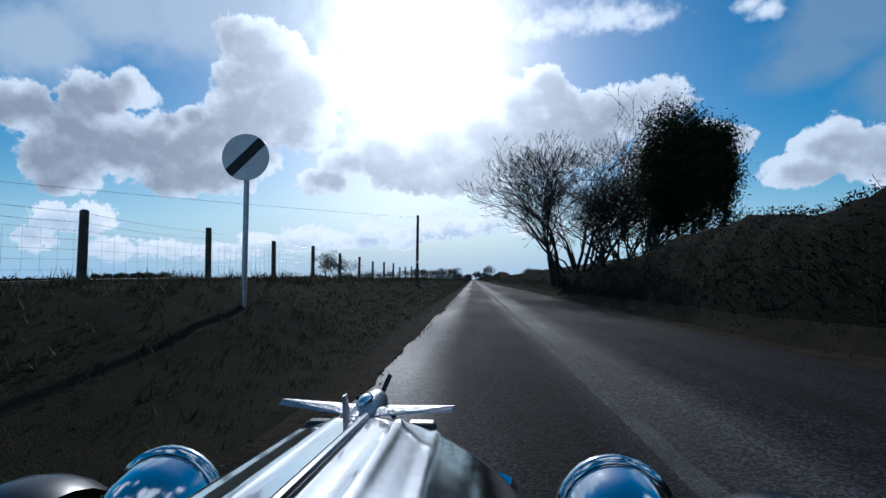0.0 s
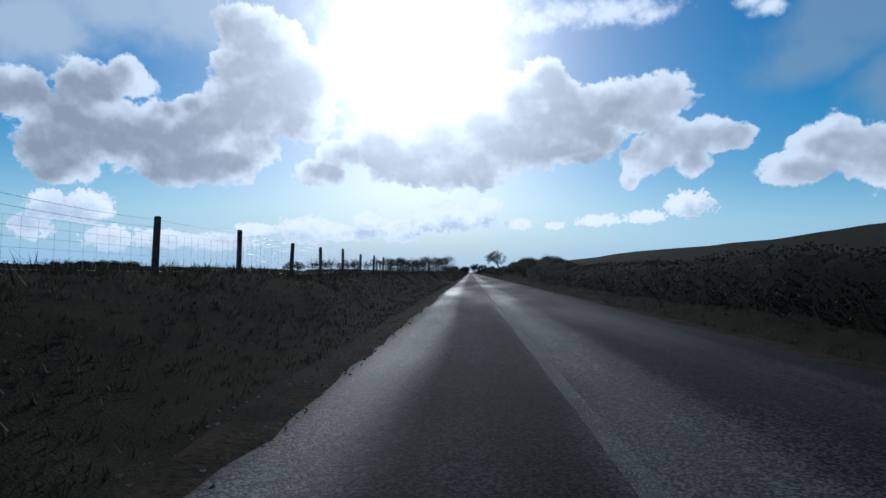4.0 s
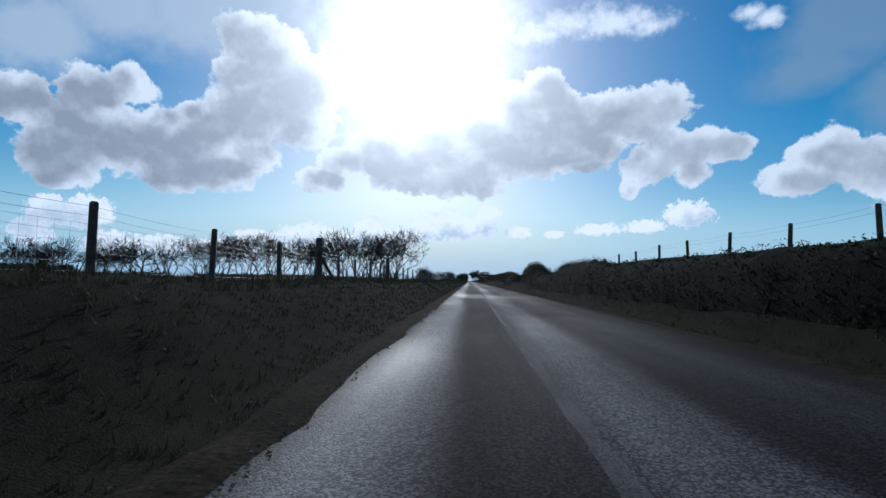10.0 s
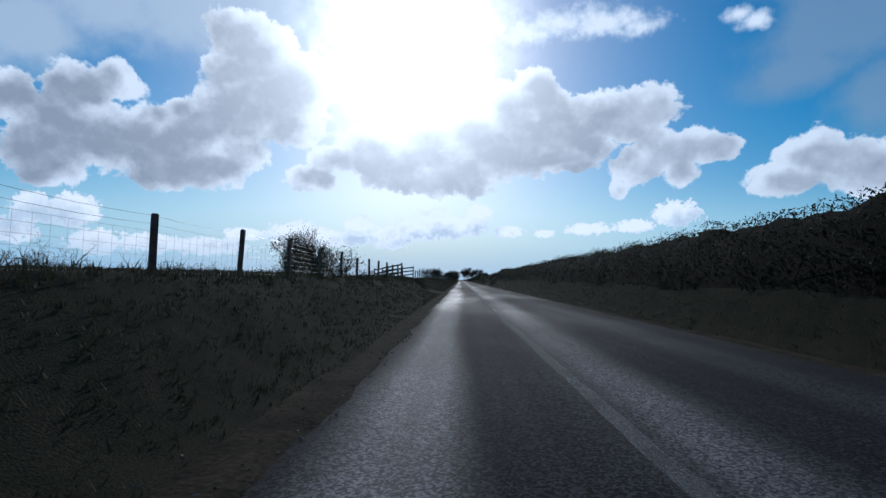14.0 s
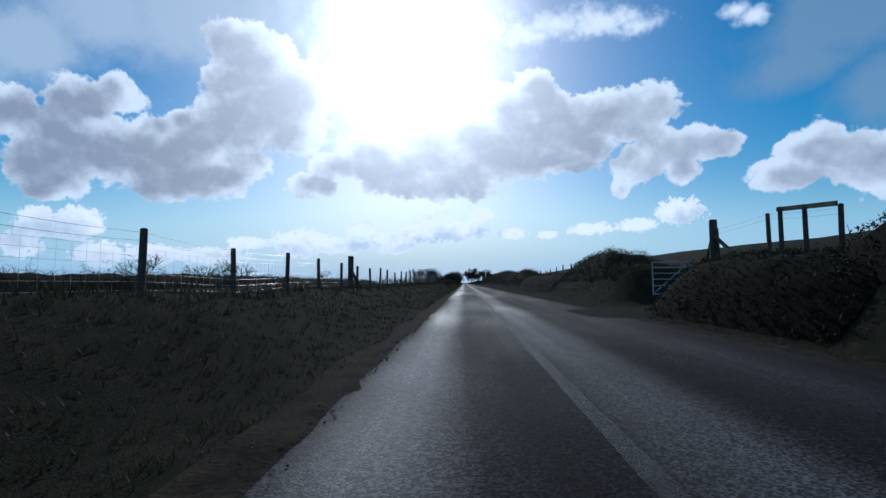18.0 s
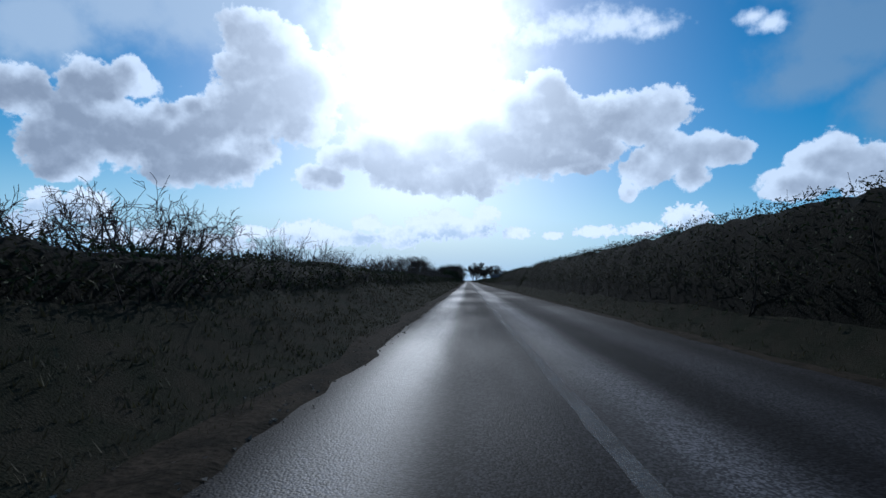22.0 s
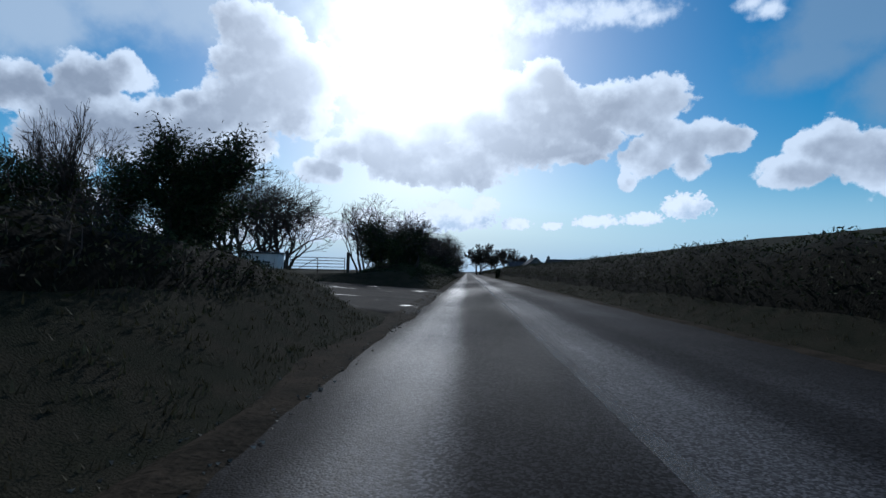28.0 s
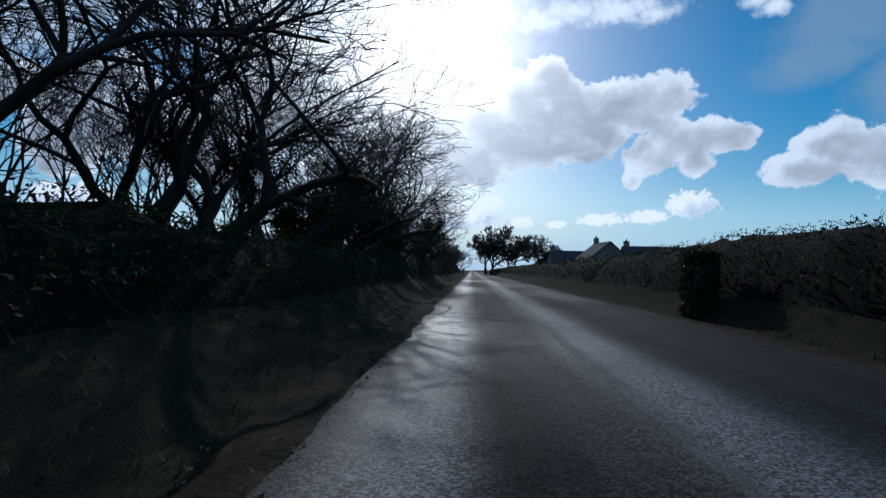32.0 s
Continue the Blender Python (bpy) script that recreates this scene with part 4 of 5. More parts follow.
def hedge(name, label, y0, y1, x, half, top, density, leaf, seed, mat, twigs=0.5, core=True):
    """A hedge: a lumpy mass of growth, crowded with leaves and twigs, with an uneven top."""
    rng = np.random.default_rng(seed)

    def head_at(px, y):
        base = ground_z(px, y)
        u = (px - x) / half
        t = top(y) + 0.26 * noise.noise(Vector((px * 0.8, y * 0.8, seed))) + 0.16 * noise.noise(Vector((px * 2.3, y * 2.3, seed)))
        end = min(1.0, (y - y0) / 2.6, (y1 - y) / 2.6)
        return base, base + max(t - base, 0.05) * math.sqrt(max(1 - u * u * 0.9, 0.0)) * math.sqrt(max(end, 0.02))

    n = int((y1 - y0) * density * (1.5 if leaf < 0.05 else 1.0))
    leaf = leaf * 0.8
    y = rng.uniform(y0, y1, n)
    px = x + np.sin(rng.uniform(-1, 1, n) * 1.5) * half
    span = np.array([head_at(a, b) for a, b in zip(px, y)])
    base, head = span[:, 0], span[:, 1]
    f = 1.0 - np.abs(rng.normal(0, 0.12, n))
    loose = rng.random(n) < 0.35
    f[loose] = rng.random(loose.sum())
    c = np.stack([px + rng.normal(0, 0.05, n), y, base + (head - base) * f + rng.normal(0, 0.03, n)], axis=1)
    ob = part(name, np_mesh(name, *leaves(rng, c, leaf, 1.5)), mat)
    tagged(ob, label, "hedge", kind="stuff")
    # inner hull, its dark colour stands in for shade inside the hedge
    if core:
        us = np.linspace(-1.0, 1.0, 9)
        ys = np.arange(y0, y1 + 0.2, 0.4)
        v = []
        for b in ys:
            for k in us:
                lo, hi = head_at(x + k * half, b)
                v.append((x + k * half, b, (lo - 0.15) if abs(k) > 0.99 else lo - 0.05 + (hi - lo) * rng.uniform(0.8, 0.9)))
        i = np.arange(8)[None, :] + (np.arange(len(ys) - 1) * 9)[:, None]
        tagged(part("growth", np_mesh("growth", v, np.stack([i, i + 1, i + 10, i + 9], axis=-1).reshape(-1, 4), smooth=True), GROWTH_SHADE, ob, "dense inner growth, coloured near black for the shade between leaves"), kind="stuff")
    m = int((y1 - y0) * 12 * twigs)
    if m:
        k = rng.integers(0, n, m)
        a = np.stack([px[k], y[k], base[k]], axis=1)
        b = a + np.stack([rng.normal(0, 0.22, m), rng.normal(0, 0.22, m), (head[k] - base[k]) * rng.uniform(0.85, 1.1, m) + 0.06], axis=1)
        mid = (a + b) / 2 + rng.normal(0, 0.07, (m, 3))
        s = np.concatenate([np.hstack([a, mid, np.full((m, 1), 0.012), np.full((m, 1), 0.008)]), np.hstack([mid, b, np.full((m, 1), 0.008), np.full((m, 1), 0.004)])])
        tagged(part("branchwork", np_mesh("branchwork", *tubes(s, 3)), TWIG, ob, "bare brown twigs"), kind="stuff")
    return ob


def plateau(*steps):
    """Top height along the road from pairs of y and height."""
    ys, zs = zip(*steps)
    return lambda y: float(np.interp(y, ys, zs))


RIGHT_TOP = plateau((-30, 2.5), (8, 2.6), (14, 2.6), (18, 2.3), (21, 1.9), (25, 1.7), (30, 1.5), (36, 1.6), (42, 2.0), (46, 1.7), (51, 1.75), (55, 2.1), (60.5, 2.35), (62.5, 1.5), (98, 1.55), (104, 2.3), (108, 2.6), (111, 2.4), (113.5, 1.85), (121, 1.9),
                    (124, 2.9), (129, 3.0), (131.5, 2.2), (134, 2.05), (137, 2.6), (143, 2.85), (150, 1.9))
hedge("hedge", "overgrown dark gorse and bramble hedge on the bank", -30, 63, 5.7, 1.3, RIGHT_TOP, 397, 0.036, 1, GORSE)
hedge("hedge", "rough gorse and grass growing over the bank", 62, 118, 5.7, 1.2, RIGHT_TOP, 293, 0.036, 2, GORSE)
hedge("hedge", "thick dark gorse hedge on top of the bank", 118, 150, 6.1, 1.4, RIGHT_TOP, 518, 0.036, 3, GORSE)
hedge("hedge", "low bramble and dead grass along the bank", 150, 226, 5.5, 1.0, plateau((150, 1.9), (158, 1.9), (162, 2.3), (170, 2.3), (174, 1.9), (198, 1.9), (202, 2.4), (209, 2.4), (212, 1.75), (221, 1.75), (224, 2.5)), 240, 0.036, 4, GORSE)
hedge("hedge", "domed gorse clumps on the bank", 226, 246, 6.2, 1.3, plateau((226, 2.6), (228, 2.9), (229.5, 3.3), (233, 3.3), (235, 2.2), (237, 1.8), (246, 1.8)), 518, 0.036, 5, GORSE)
hedge("hedge", "low bramble and dead grass along the bank", 246, 258, 5.5, 1.0, plateau((246, 2.0), (249, 2.3), (258, 2.2)), 240, 0.036, 6, GORSE)
hedge("hedge", "tall clipped dark gorse hedge", 258, 344, 6.2, 1.3, plateau((258, 1.9), (262, 2.8), (326, 2.75), (335, 3.05), (342, 3.05), (344, 2.4)), 449, 0.036, 7, GORSE)
hedge("hedge", "rough bramble and dead grass on the bank beside the gate", 342.5, 350.0, 4.95, 0.8, plateau((342.5, 1.7), (350, 1.7)), 330, 0.036, 19, GORSE)
hedge("hedge", "domed gorse clumps beside the field gate", 355.5, 368, 6.3, 1.3, plateau((355.5, 1.9), (358, 2.6), (363, 2.75), (368, 1.8)), 518, 0.036, 8, GORSE)
hedge("hedge", "low bramble and dead grass along the bank", 368, 388, 5.3, 0.9, plateau((368, 1.75), (388, 1.8)), 155, 0.036, 9, GORSE)
hedge("hedge", "tall dark gorse hedge", 388, 400, 6.1, 1.3, plateau((388, 1.8), (391, 2.6), (396, 2.6), (400, 1.8)), 518, 0.036, 10, GORSE)
hedge("hedge", "long tall dark gorse hedge", 402, 470, 6.0, 1.4, plateau((402, 1.8), (407, 2.6), (416, 3.05), (430, 3.1), (462, 3.1), (470, 2.75)), 483, 0.036, 11, GORSE)
hedge("hedge", "long tall dark gorse hedge", 470, 520, 6.0, 1.4, plateau((470, 2.75), (478, 3.0), (490, 3.0), (505, 2.7), (520, 2.0)), 449, 0.036, 12, GORSE)
hedge("hedge", "low trimmed hedge on the bank", 520, 640, 5.8, 1.1, plateau((520, 2.0), (545, 1.9), (580, 2.0), (605, 2.0), (625, 2.15), (640, 2.0)), 345, 0.036, 13, GORSE)
hedge("hedge", "low trimmed hedge on the bank near the house", 640, 760, 5.9, 1.1, plateau((640, 2.0), (670, 1.95), (760, 1.6)), 140, 0.06, 14, GORSE)
# left: thorn hedge on the bank
hedge("hedge", "tangled bramble and thorn hedge on the bank", 415, 470, -5.4, 1.0, plateau((415, 1.25), (419, 1.36), (470, 1.36)), 468, 0.03, 15, GORSE, 1.5)
hedge("hedge", "tangled bramble and thorn hedge on the bank", 470, 544, -5.5, 1.1, plateau((470, 1.36), (515, 1.4), (530, 1.5), (544, 1.55)), 497, 0.03, 16, GORSE, 1.5)
hedge("hedge", "dark ivy hedge under the roadside trees", 563, 640, -5.9, 1.5, plateau((563, 1.2), (568, 1.7), (590, 1.95), (605, 1.85), (632, 1.75), (640, 2.1)), 912, 0.03, 17, IVY)
hedge("hedge", "dark ivy hedge under the roadside trees", 640, 745, -5.9, 1.5, plateau((640, 2.3), (690, 2.6), (745, 2.4)), 240, 0.06, 18, IVY)
for i in range(132):
    y = 418.5 + i * 0.94 + rng.uniform(-1, 1)
    m = (THORN, SHOOTS, THORN_B, THORN)[int(rng.integers(0, 4))]
    t = thing("bush", "bare twiggy thorn bush on the hedge bank" if m is not SHOOTS else "upright bare shoots on the hedge bank", "bush", "thorn bushes on the bank",
              at=spot(-5.5 + rng.uniform(-0.8, 0.4), y, i, rng.uniform(0.48, 0.8) * (1.3 if i in (5, 23, 42, 58) else 1)))
    for stem in m[0]:
        part("stem", stem, TWIG, t)
    tagged(part("branchwork", m[1], TWIG, t), kind="stuff")
    tagged(part("crown", m[2], TWIG, t), kind="stuff")
for i in range(30):
    m = (SHOOTS, THORN, SHOOTS, THORN_B)[i % 4]
    t = thing("bush", "bare scrub growing behind the fence", "bush", "scrub behind the fence", at=spot(-7.6 - rng.uniform(0, 5.5), 392 + i * 1.05 + rng.uniform(-1, 1), i, rng.uniform(0.5, 0.85)))
    for stem in m[0]:
        part("stem", stem, TWIG, t)
    tagged(part("branchwork", m[1], TWIG, t), kind="stuff")
    tagged(part("crown", m[2], TWIG, t), kind="stuff")
# scrub across the left fields
hedge("hedge", "low bare scrub and bramble across the field", 268, 345, -26, 1.4, plateau((268, 1.3), (300, 1.6), (345, 1.7)), 60, 0.06, 21, GORSE, 2.0)
hedge("hedge", "low bare scrub and bramble across the field", 345, 440, -21, 1.5, plateau((345, 1.6), (372, 1.95), (440, 1.85)), 70, 0.06, 22, GORSE, 2.5)
hedge("hedge", "distant dark hedge along the far field boundary", -20, 330, -96, 2.0, plateau((-20, 2.2), (60, 1.5), (160, 2.4), (330, 2.2)), 14, 0.3, 23, GORSE, 0.4)
hedge("hedge", "distant dark hedge along the far field boundary", 330, 700, -90, 2.0, plateau((330, 2.2), (430, 3.0), (700, 2.4)), 14, 0.3, 24, GORSE, 0.4)
for i in range(26):
    t = thing("bush", "bare thorn bush in the scrub across the field", "bush", "thorn bushes across the field", at=spot(-19 - rng.uniform(0, 9), 275 + i * 6.3 + rng.uniform(-3, 3), i, rng.uniform(0.8, 1.3)))
    for stem in THORN[0]:
        part("stem", stem, TWIG, t)
    tagged(part("branchwork", THORN[1], TWIG, t), kind="stuff")
    tagged(part("crown", THORN[2], TWIG, t), kind="stuff")
for i, y in enumerate((222, 224, 229)):
    t = thing("bush", "small bare thorn bush on the grass bank", "bush", "thorn bushes on the bank", at=spot(6.4, y, i, 0.8))
    for stem in THORN[0]:
        part("stem", stem, TWIG, t)
    tagged(part("branchwork", THORN[1], TWIG, t), kind="stuff")
    tagged(part("crown", THORN[2], TWIG, t), kind="stuff")

# ---- fences ----
POST = to_mesh(rod_bm(0.052, 0.047, 1.35, 9, 0.012), "post")
STRAINER = to_mesh(rod_bm(0.11, 0.105, 1.75, 12, 0.02), "strainer_post")
FENCE_X = -5.45


def fence(anchors, x, label, gap=2.68, tall=0.86, net=True):
    """Round posts with stock netting and two plain wires, evenly set between the given places along the road."""
    rng = np.random.default_rng(int(abs(anchors[0]) * 10) + 5)
    t = thing("fence", label, "fence")
    ys = [anchors[0]]
    for a, b in zip(anchors, anchors[1:]):
        n = max(1, round((b - a) / gap))
        ys += [a + (b - a) * (i + 1) / n for i in range(n)]
    base = [ground_z(x, y) for y in ys]
    for y, z in zip(ys, base):
        part("post", POST, POSTWOOD, t, at=pose(x + rng.uniform(-0.03, 0.03), y, z + tall - 1.35 + rng.uniform(-0.03, 0.03), rng.uniform(-2.2, 2.2), rng.uniform(-2.2, 2.2), rng.uniform(0, 360)))
    lines, mesh = [], []
    heights = [0.06, 0.17, 0.28, 0.39, 0.5, 0.6]
    for (ya, za), (yb, zb) in zip(zip(ys, base), zip(ys[1:], base[1:])):
        for h in (tall - 0.05, tall - 0.16):
            prev = (x, ya, za + h)
            for k in range(1, 5):
                f = k / 4
                q = (x, ya + (yb - ya) * f, za + (zb - za) * f + h - 0.03 * math.sin(math.pi * f))
                lines.append((*prev, *q, 0.0026, 0.0026))
                prev = q
        if net:
            for h in heights:
                mesh.append((x, ya, za + h, x, yb, zb + h, 0.0018, 0.0018))
            m = int((yb - ya) / 0.2)
            for k in range(m):
                f = (k + 0.5) / m
                yy, zz = ya + (yb - ya) * f, za + (zb - za) * f
                mesh.append((x, yy, zz + 0.02, x, yy, zz + heights[-1], 0.0014, 0.0014))
    part("plain_wire", np_mesh("plain_wire", *tubes(lines, 3)), WIRE, t)
    if mesh:
        part("stock_netting", np_mesh("stock_netting", *tubes(mesh, 3)), WIRE, t, "square mesh stock netting")
    return t


def bar_between(a, b, r, sides=8, flat=1.0):
    v, q = tubes([(*a, *b, r, r)], sides)
    me = np_mesh("bar", v, list(q))
    bm = bmesh.new()
    bm.from_mesh(me)
    bmesh.ops.contextual_create(bm, geom=[e for e in bm.edges if e.is_boundary][:sides])
    bmesh.ops.holes_fill(bm, edges=[e for e in bm.edges if e.is_boundary])
    bpy.data.meshes.remove(me)
    return bm


def rail_bm(a, b, wide=0.04, high=0.1):
    """A sawn rail from a to b."""
    a, b = Vector(a), Vector(b)
    d = b - a
    bm = box_bm(wide, d.length, high, 0.008)
    bmesh.ops.transform(bm, matrix=Matrix.Translation((a + b) / 2) @ d.to_track_quat("Y", "Z").to_matrix().to_4x4(), verts=bm.verts)
    return bm


def braced_post(x, y, ahead=1.6, both=False):
    t = thing("strainer_post", "thick round wooden straining post with a diagonal brace", "fence post", "straining posts")
    z = ground_z(x, y)
    part("post", STRAINER, POSTWOOD, t, at=pose(x, y, z - 0.75 + 0.2))
    part("brace", bar_between((x, y + 0.08, z + 0.72), (x, y + ahead, ground_z(x, y + ahead) + 0.02), 0.05), POSTWOOD, t)
    if both:
        part("brace", bar_between((x, y - 0.08, z + 0.72), (x, y - ahead, ground_z(x, y - ahead) + 0.02), 0.05), POSTWOOD, t)
    return t


def rail_run(points, label, rails=4, tall=1.15, post_gap=1.8, thick=0.09):
    """Sawn post-and-rail fence through the given places (x, y, z)."""
    t = thing("rail_fence", label, "fence")
    for a, b in zip(points, points[1:]):
        a, b = Vector(a), Vector(b)
        n = max(1, round((b - a).length / post_gap))
        for i in range(n + 1):
            p = a.lerp(b, i / n)
            part("post", box_bm(thick, thick, tall + 0.45, 0.012, (p.x, p.y, p.z + (tall + 0.05 - 0.4) / 2)), RAILWOOD, t)
        for k in range(rails):
            h = tall * (0.2 + 0.76 * k / (rails - 1))
            part("rail", rail_bm(a + Vector((0.06, 0, h)), b + Vector((0.06, 0, h))), RAILWOOD, t)
    return t


def field_gate(x0, y0, x1, y1, z, label, tall=1.05, mat=None):
    """Five-barred gate hung between two posts."""
    t = thing("field_gate", label, "gate")
    mat = mat or STEEL
    a, b = Vector((x0, y0, z)), Vector((x1, y1, z))
    for k in range(6):
        h = tall * (0.08 + 0.92 * (k / 5) ** 0.85)
        part("bar", bar_between(a + Vector((0, 0, h)), b + Vector((0, 0, h)), 0.02), mat, t)
    for f in (0, 0.5, 1):
        p = a.lerp(b, f)
        part("upright", bar_between(p + Vector((0, 0, 0.05)), p + Vector((0, 0, tall + 0.02)), 0.022), mat, t)
    part("brace", bar_between(a + Vector((0, 0, 0.1)), a.lerp(b, 0.5) + Vector((0, 0, tall)), 0.018), mat, t)
    return t


STOCK = "stock fence of round wooden posts and square netting"
BANKWIRE = "wire fence of round wooden posts along the bank top"
fence((-8.3, 5.3, 24.3, 42.9, 55.8, 101.1, 106.6), FENCE_X, STOCK)
fence((121.05, 126.35, 145.4, 161.8), FENCE_X, STOCK)
fence((164.5, 183.2, 189.1, 191.4, 201.3), FENCE_X, STOCK)
fence((201.5, 204.6, 221.6, 242.5, 263.3, 289.0), FENCE_X, STOCK)
fence((298.9, 313.9, 324.8, 343.7, 361.9, 383.9, 402.4, 407.7), FENCE_X, STOCK)
fence((112.5, 122.5), 6.3, BANKWIRE, net=False)
fence((150.0, 224.0), 6.3, BANKWIRE, net=False)
fence((246.0, 257.5), 6.3, BANKWIRE, net=False)
fence((362.0, 390.0), 6.3, BANKWIRE, net=False)
fence((512.0, 530.0), 7.2, BANKWIRE, net=False, tall=0.9)
for y, both in ((189.25, False), (201.4, False), (353.0, False), (395.5, False), (119.0, False)):
    braced_post(FENCE_X - 0.02, y, both=both)

# first field entrance: splayed rails, gate between
za = left_top(110)
rail_run([(-6.1, 110.1, za - 0.12), (-7.9, 114.3, za - 0.3)], "splayed wooden post-and-rail wing of a field entrance", thick=0.13, post_gap=4)
rail_run([(-7.9, 114.5, za - 0.35), (-9.2, 114.4, za - 0.3)], "wooden post-and-rail fence beside a field entrance", post_gap=2.6, rails=3)
rail_run([(-10.1, 120.9, za - 0.35), (-5.8, 116.9, za - 0.12)], "splayed wooden post-and-rail wing of a field entrance", thick=0.13, post_gap=3.2)
field_gate(-8.1, 114.6, -10.0, 120.6, za - 0.95, "closed dark field gate between wooden rails", mat=RAILWOOD)
t = thing("brace_post", "diagonal wooden brace of the entrance post", "fence post")
part("brace", bar_between((-6.1, 110.0, za + 0.68), (-6.1, 107.9, ground_z(-6.1, 107.9)), 0.06), RAILWOOD, t)
# sheep pen of rails in the field
rail_run([(-13.4, 174.3, ground_z(-13.4, 174.3)), (-9.4, 170.0, ground_z(-9.4, 170.0)), (-9.3, 173.2, ground_z(-9.3, 173.2))], "wooden post-and-rail pen in the field", tall=1.25, post_gap=2.6)
# second entrance
zg2 = ground_z(-8.2, 293)
rail_run([(-5.6, 289.5, left_top(289) - 0.1), (-7.8, 291.2, zg2 + 0.25)], "splayed wooden post-and-rail wing of a field entrance")
rail_run([(-7.8, 294.8, zg2 + 0.25), (-5.5, 297.2, left_top(297) - 0.1)], "splayed wooden post-and-rail wing of a field entrance")
field_gate(-7.9, 291.5, -7.9, 294.5, zg2 + 0.05, "closed dark field gate between wooden rails", mat=RAILWOOD)
# rails at the end of the fence
rail_run([(-8.8, 418.2, ground_z(-8.8, 418.2)), (-5.3, 414.3, left_top(414) - 0.05)], "short run of wooden post-and-rail fence on the verge", rails=4, tall=1.0, post_gap=1.5)
# field gate on the other side
field_gate(5.7, 353.5, 8.7, 354.2, 0.5, "closed galvanised field gate in the hedge", tall=1.28)
t = thing("gate_post", "thick round wooden post that carries the field gate", "gate post")
part("post", STRAINER, POSTWOOD, t, at=pose(8.85, 354.25, 0.3))
braced_post(5.8, 349.1, 1.1, True)
t = thing("rail_fence", "two wooden posts joined by a top rail on the bank", "fence")
for y in (346.1, 345.3):
    part("post", POST, POSTWOOD, t, at=pose(5.8, y, ground_z(5.8, y) - 0.3))
part("rail", rail_bm((5.8, 346.2, ground_z(5.8, 346.2) + 1.0), (5.8, 344.4, ground_z(5.8, 344.4) + 0.98)), POSTWOOD, t)
fence((344.5, 349.0), 5.9, BANKWIRE, net=False, tall=0.95, gap=2.2)
# farm entrance gate
zf = ground_z(-9.5, 562)
field_gate(-11.4, 563.2, -8.4, 563.8, zf, "closed wooden farm gate beside the ivy-clad tree", mat=RAILWOOD)
for x, y in ((-11.6, 563.2), (-8.2, 563.8)):
    part_post = thing("gate_post", "square wooden gate post", "gate post", "farm gate posts")
    part("post", box_bm(0.16, 0.16, 1.5, 0.02, (x, y, zf + 0.65)), RAILWOOD, part_post)

# ---- speed limit sign, pole and cable ----


def disc_bm(r, depth, segs=48, bevel=0.004):
    bm = bmesh.new()
    bmesh.ops.create_cone(bm, cap_ends=True, segments=segs, radius1=r, radius2=r, depth=depth)
    if bevel:
        bmesh.ops.bevel(bm, geom=[e for e in bm.edges if len(e.link_faces) == 2 and e.calc_face_angle() > 1], offset=bevel, segments=2, affect="EDGES")
    return bm


def band_mesh(r, half, turn, y):
    """The diagonal band of a round sign, its ends on the rim."""
    pts = []
    a = math.asin(half / r)
    for s in (0, math.pi):
        for k in range(9):
            b = s - a + 2 * a * k / 8
            pts.append((r * math.cos(b + turn), y, r * math.sin(b + turn)))
    bm = bmesh.new()
    bm.faces.new([bm.verts.new(p) for p in pts])
    bmesh.ops.solidify(bm, geom=bm.faces[:], thickness=0.002)
    return bm


SX, SY, SZ = -4.28, 6.8, 2.78
sign = thing("speed_sign", "round white speed sign with black diagonal band on grey pole", "road sign", at=pose(SX, SY, ground_z(SX, SY), 0, 0, 4))
gz = ground_z(SX, SY)
part("pole", rod_bm(0.038, 0.038, SZ - gz + 0.2, 14, 0.006), STEEL, sign, at=pose(0, 0.03, -0.05))
part("sign_plate", disc_bm(0.335, 0.012), WHITE, sign, at=pose(0, -0.03, SZ - gz, 90))
part("sign_band", band_mesh(0.333, 0.072, radians(45), -0.039), BLACK, sign, at=pose(0, 0, SZ - gz))
for dz in (-0.16, 0.16):
    part("clip", box_bm(0.11, 0.05, 0.03, 0.006), STEEL, sign, at=pose(0, 0.01, SZ - gz + dz))

PX, PY = -5.5, 39.3
pz = ground_z(PX, PY)
pole = thing("utility_pole", "tall round wooden utility pole with a small white plate", "utility pole", at=pose(PX, PY, pz, 0, 0.6, 0))
part("shaft", rod_bm(0.125, 0.095, 6.15 - pz, 16, 0.01), POSTWOOD, pole)
part("number_plate", box_bm(0.15, 0.012, 0.2, 0.003), WHITE, pole, "small white plate", at=pose(0.02, -0.125, 2.42 - pz))
for k in range(5):
    part("step_bolt", bar_between((0, 0, 0), ((-1) ** k * 0.16, -0.05, 0), 0.009), STEEL, pole, at=pose((-1) ** k * 0.08, -0.02, 3.2 - pz + 0.42 * k))
part("insulator", rod_bm(0.03, 0.022, 0.09, 10, 0.008), WHITE, pole, at=pose(-0.12, -0.06, 6.0 - pz))
part("down_cable", bar_between((0.09, -0.05, 1.6), (0.1, -0.03, 5.0 - pz + 1), 0.011), BLACK, pole)
pole_b = thing("utility_pole", "tall round wooden utility pole away in the field", "utility pole", at=pose(-46, 1.5, ground_z(-46, 1.5)))
part("shaft", rod_bm(0.125, 0.095, 6.6 - ground_z(-46, 1.5), 16, 0.01), POSTWOOD, pole_b)
segs, prev = [], None
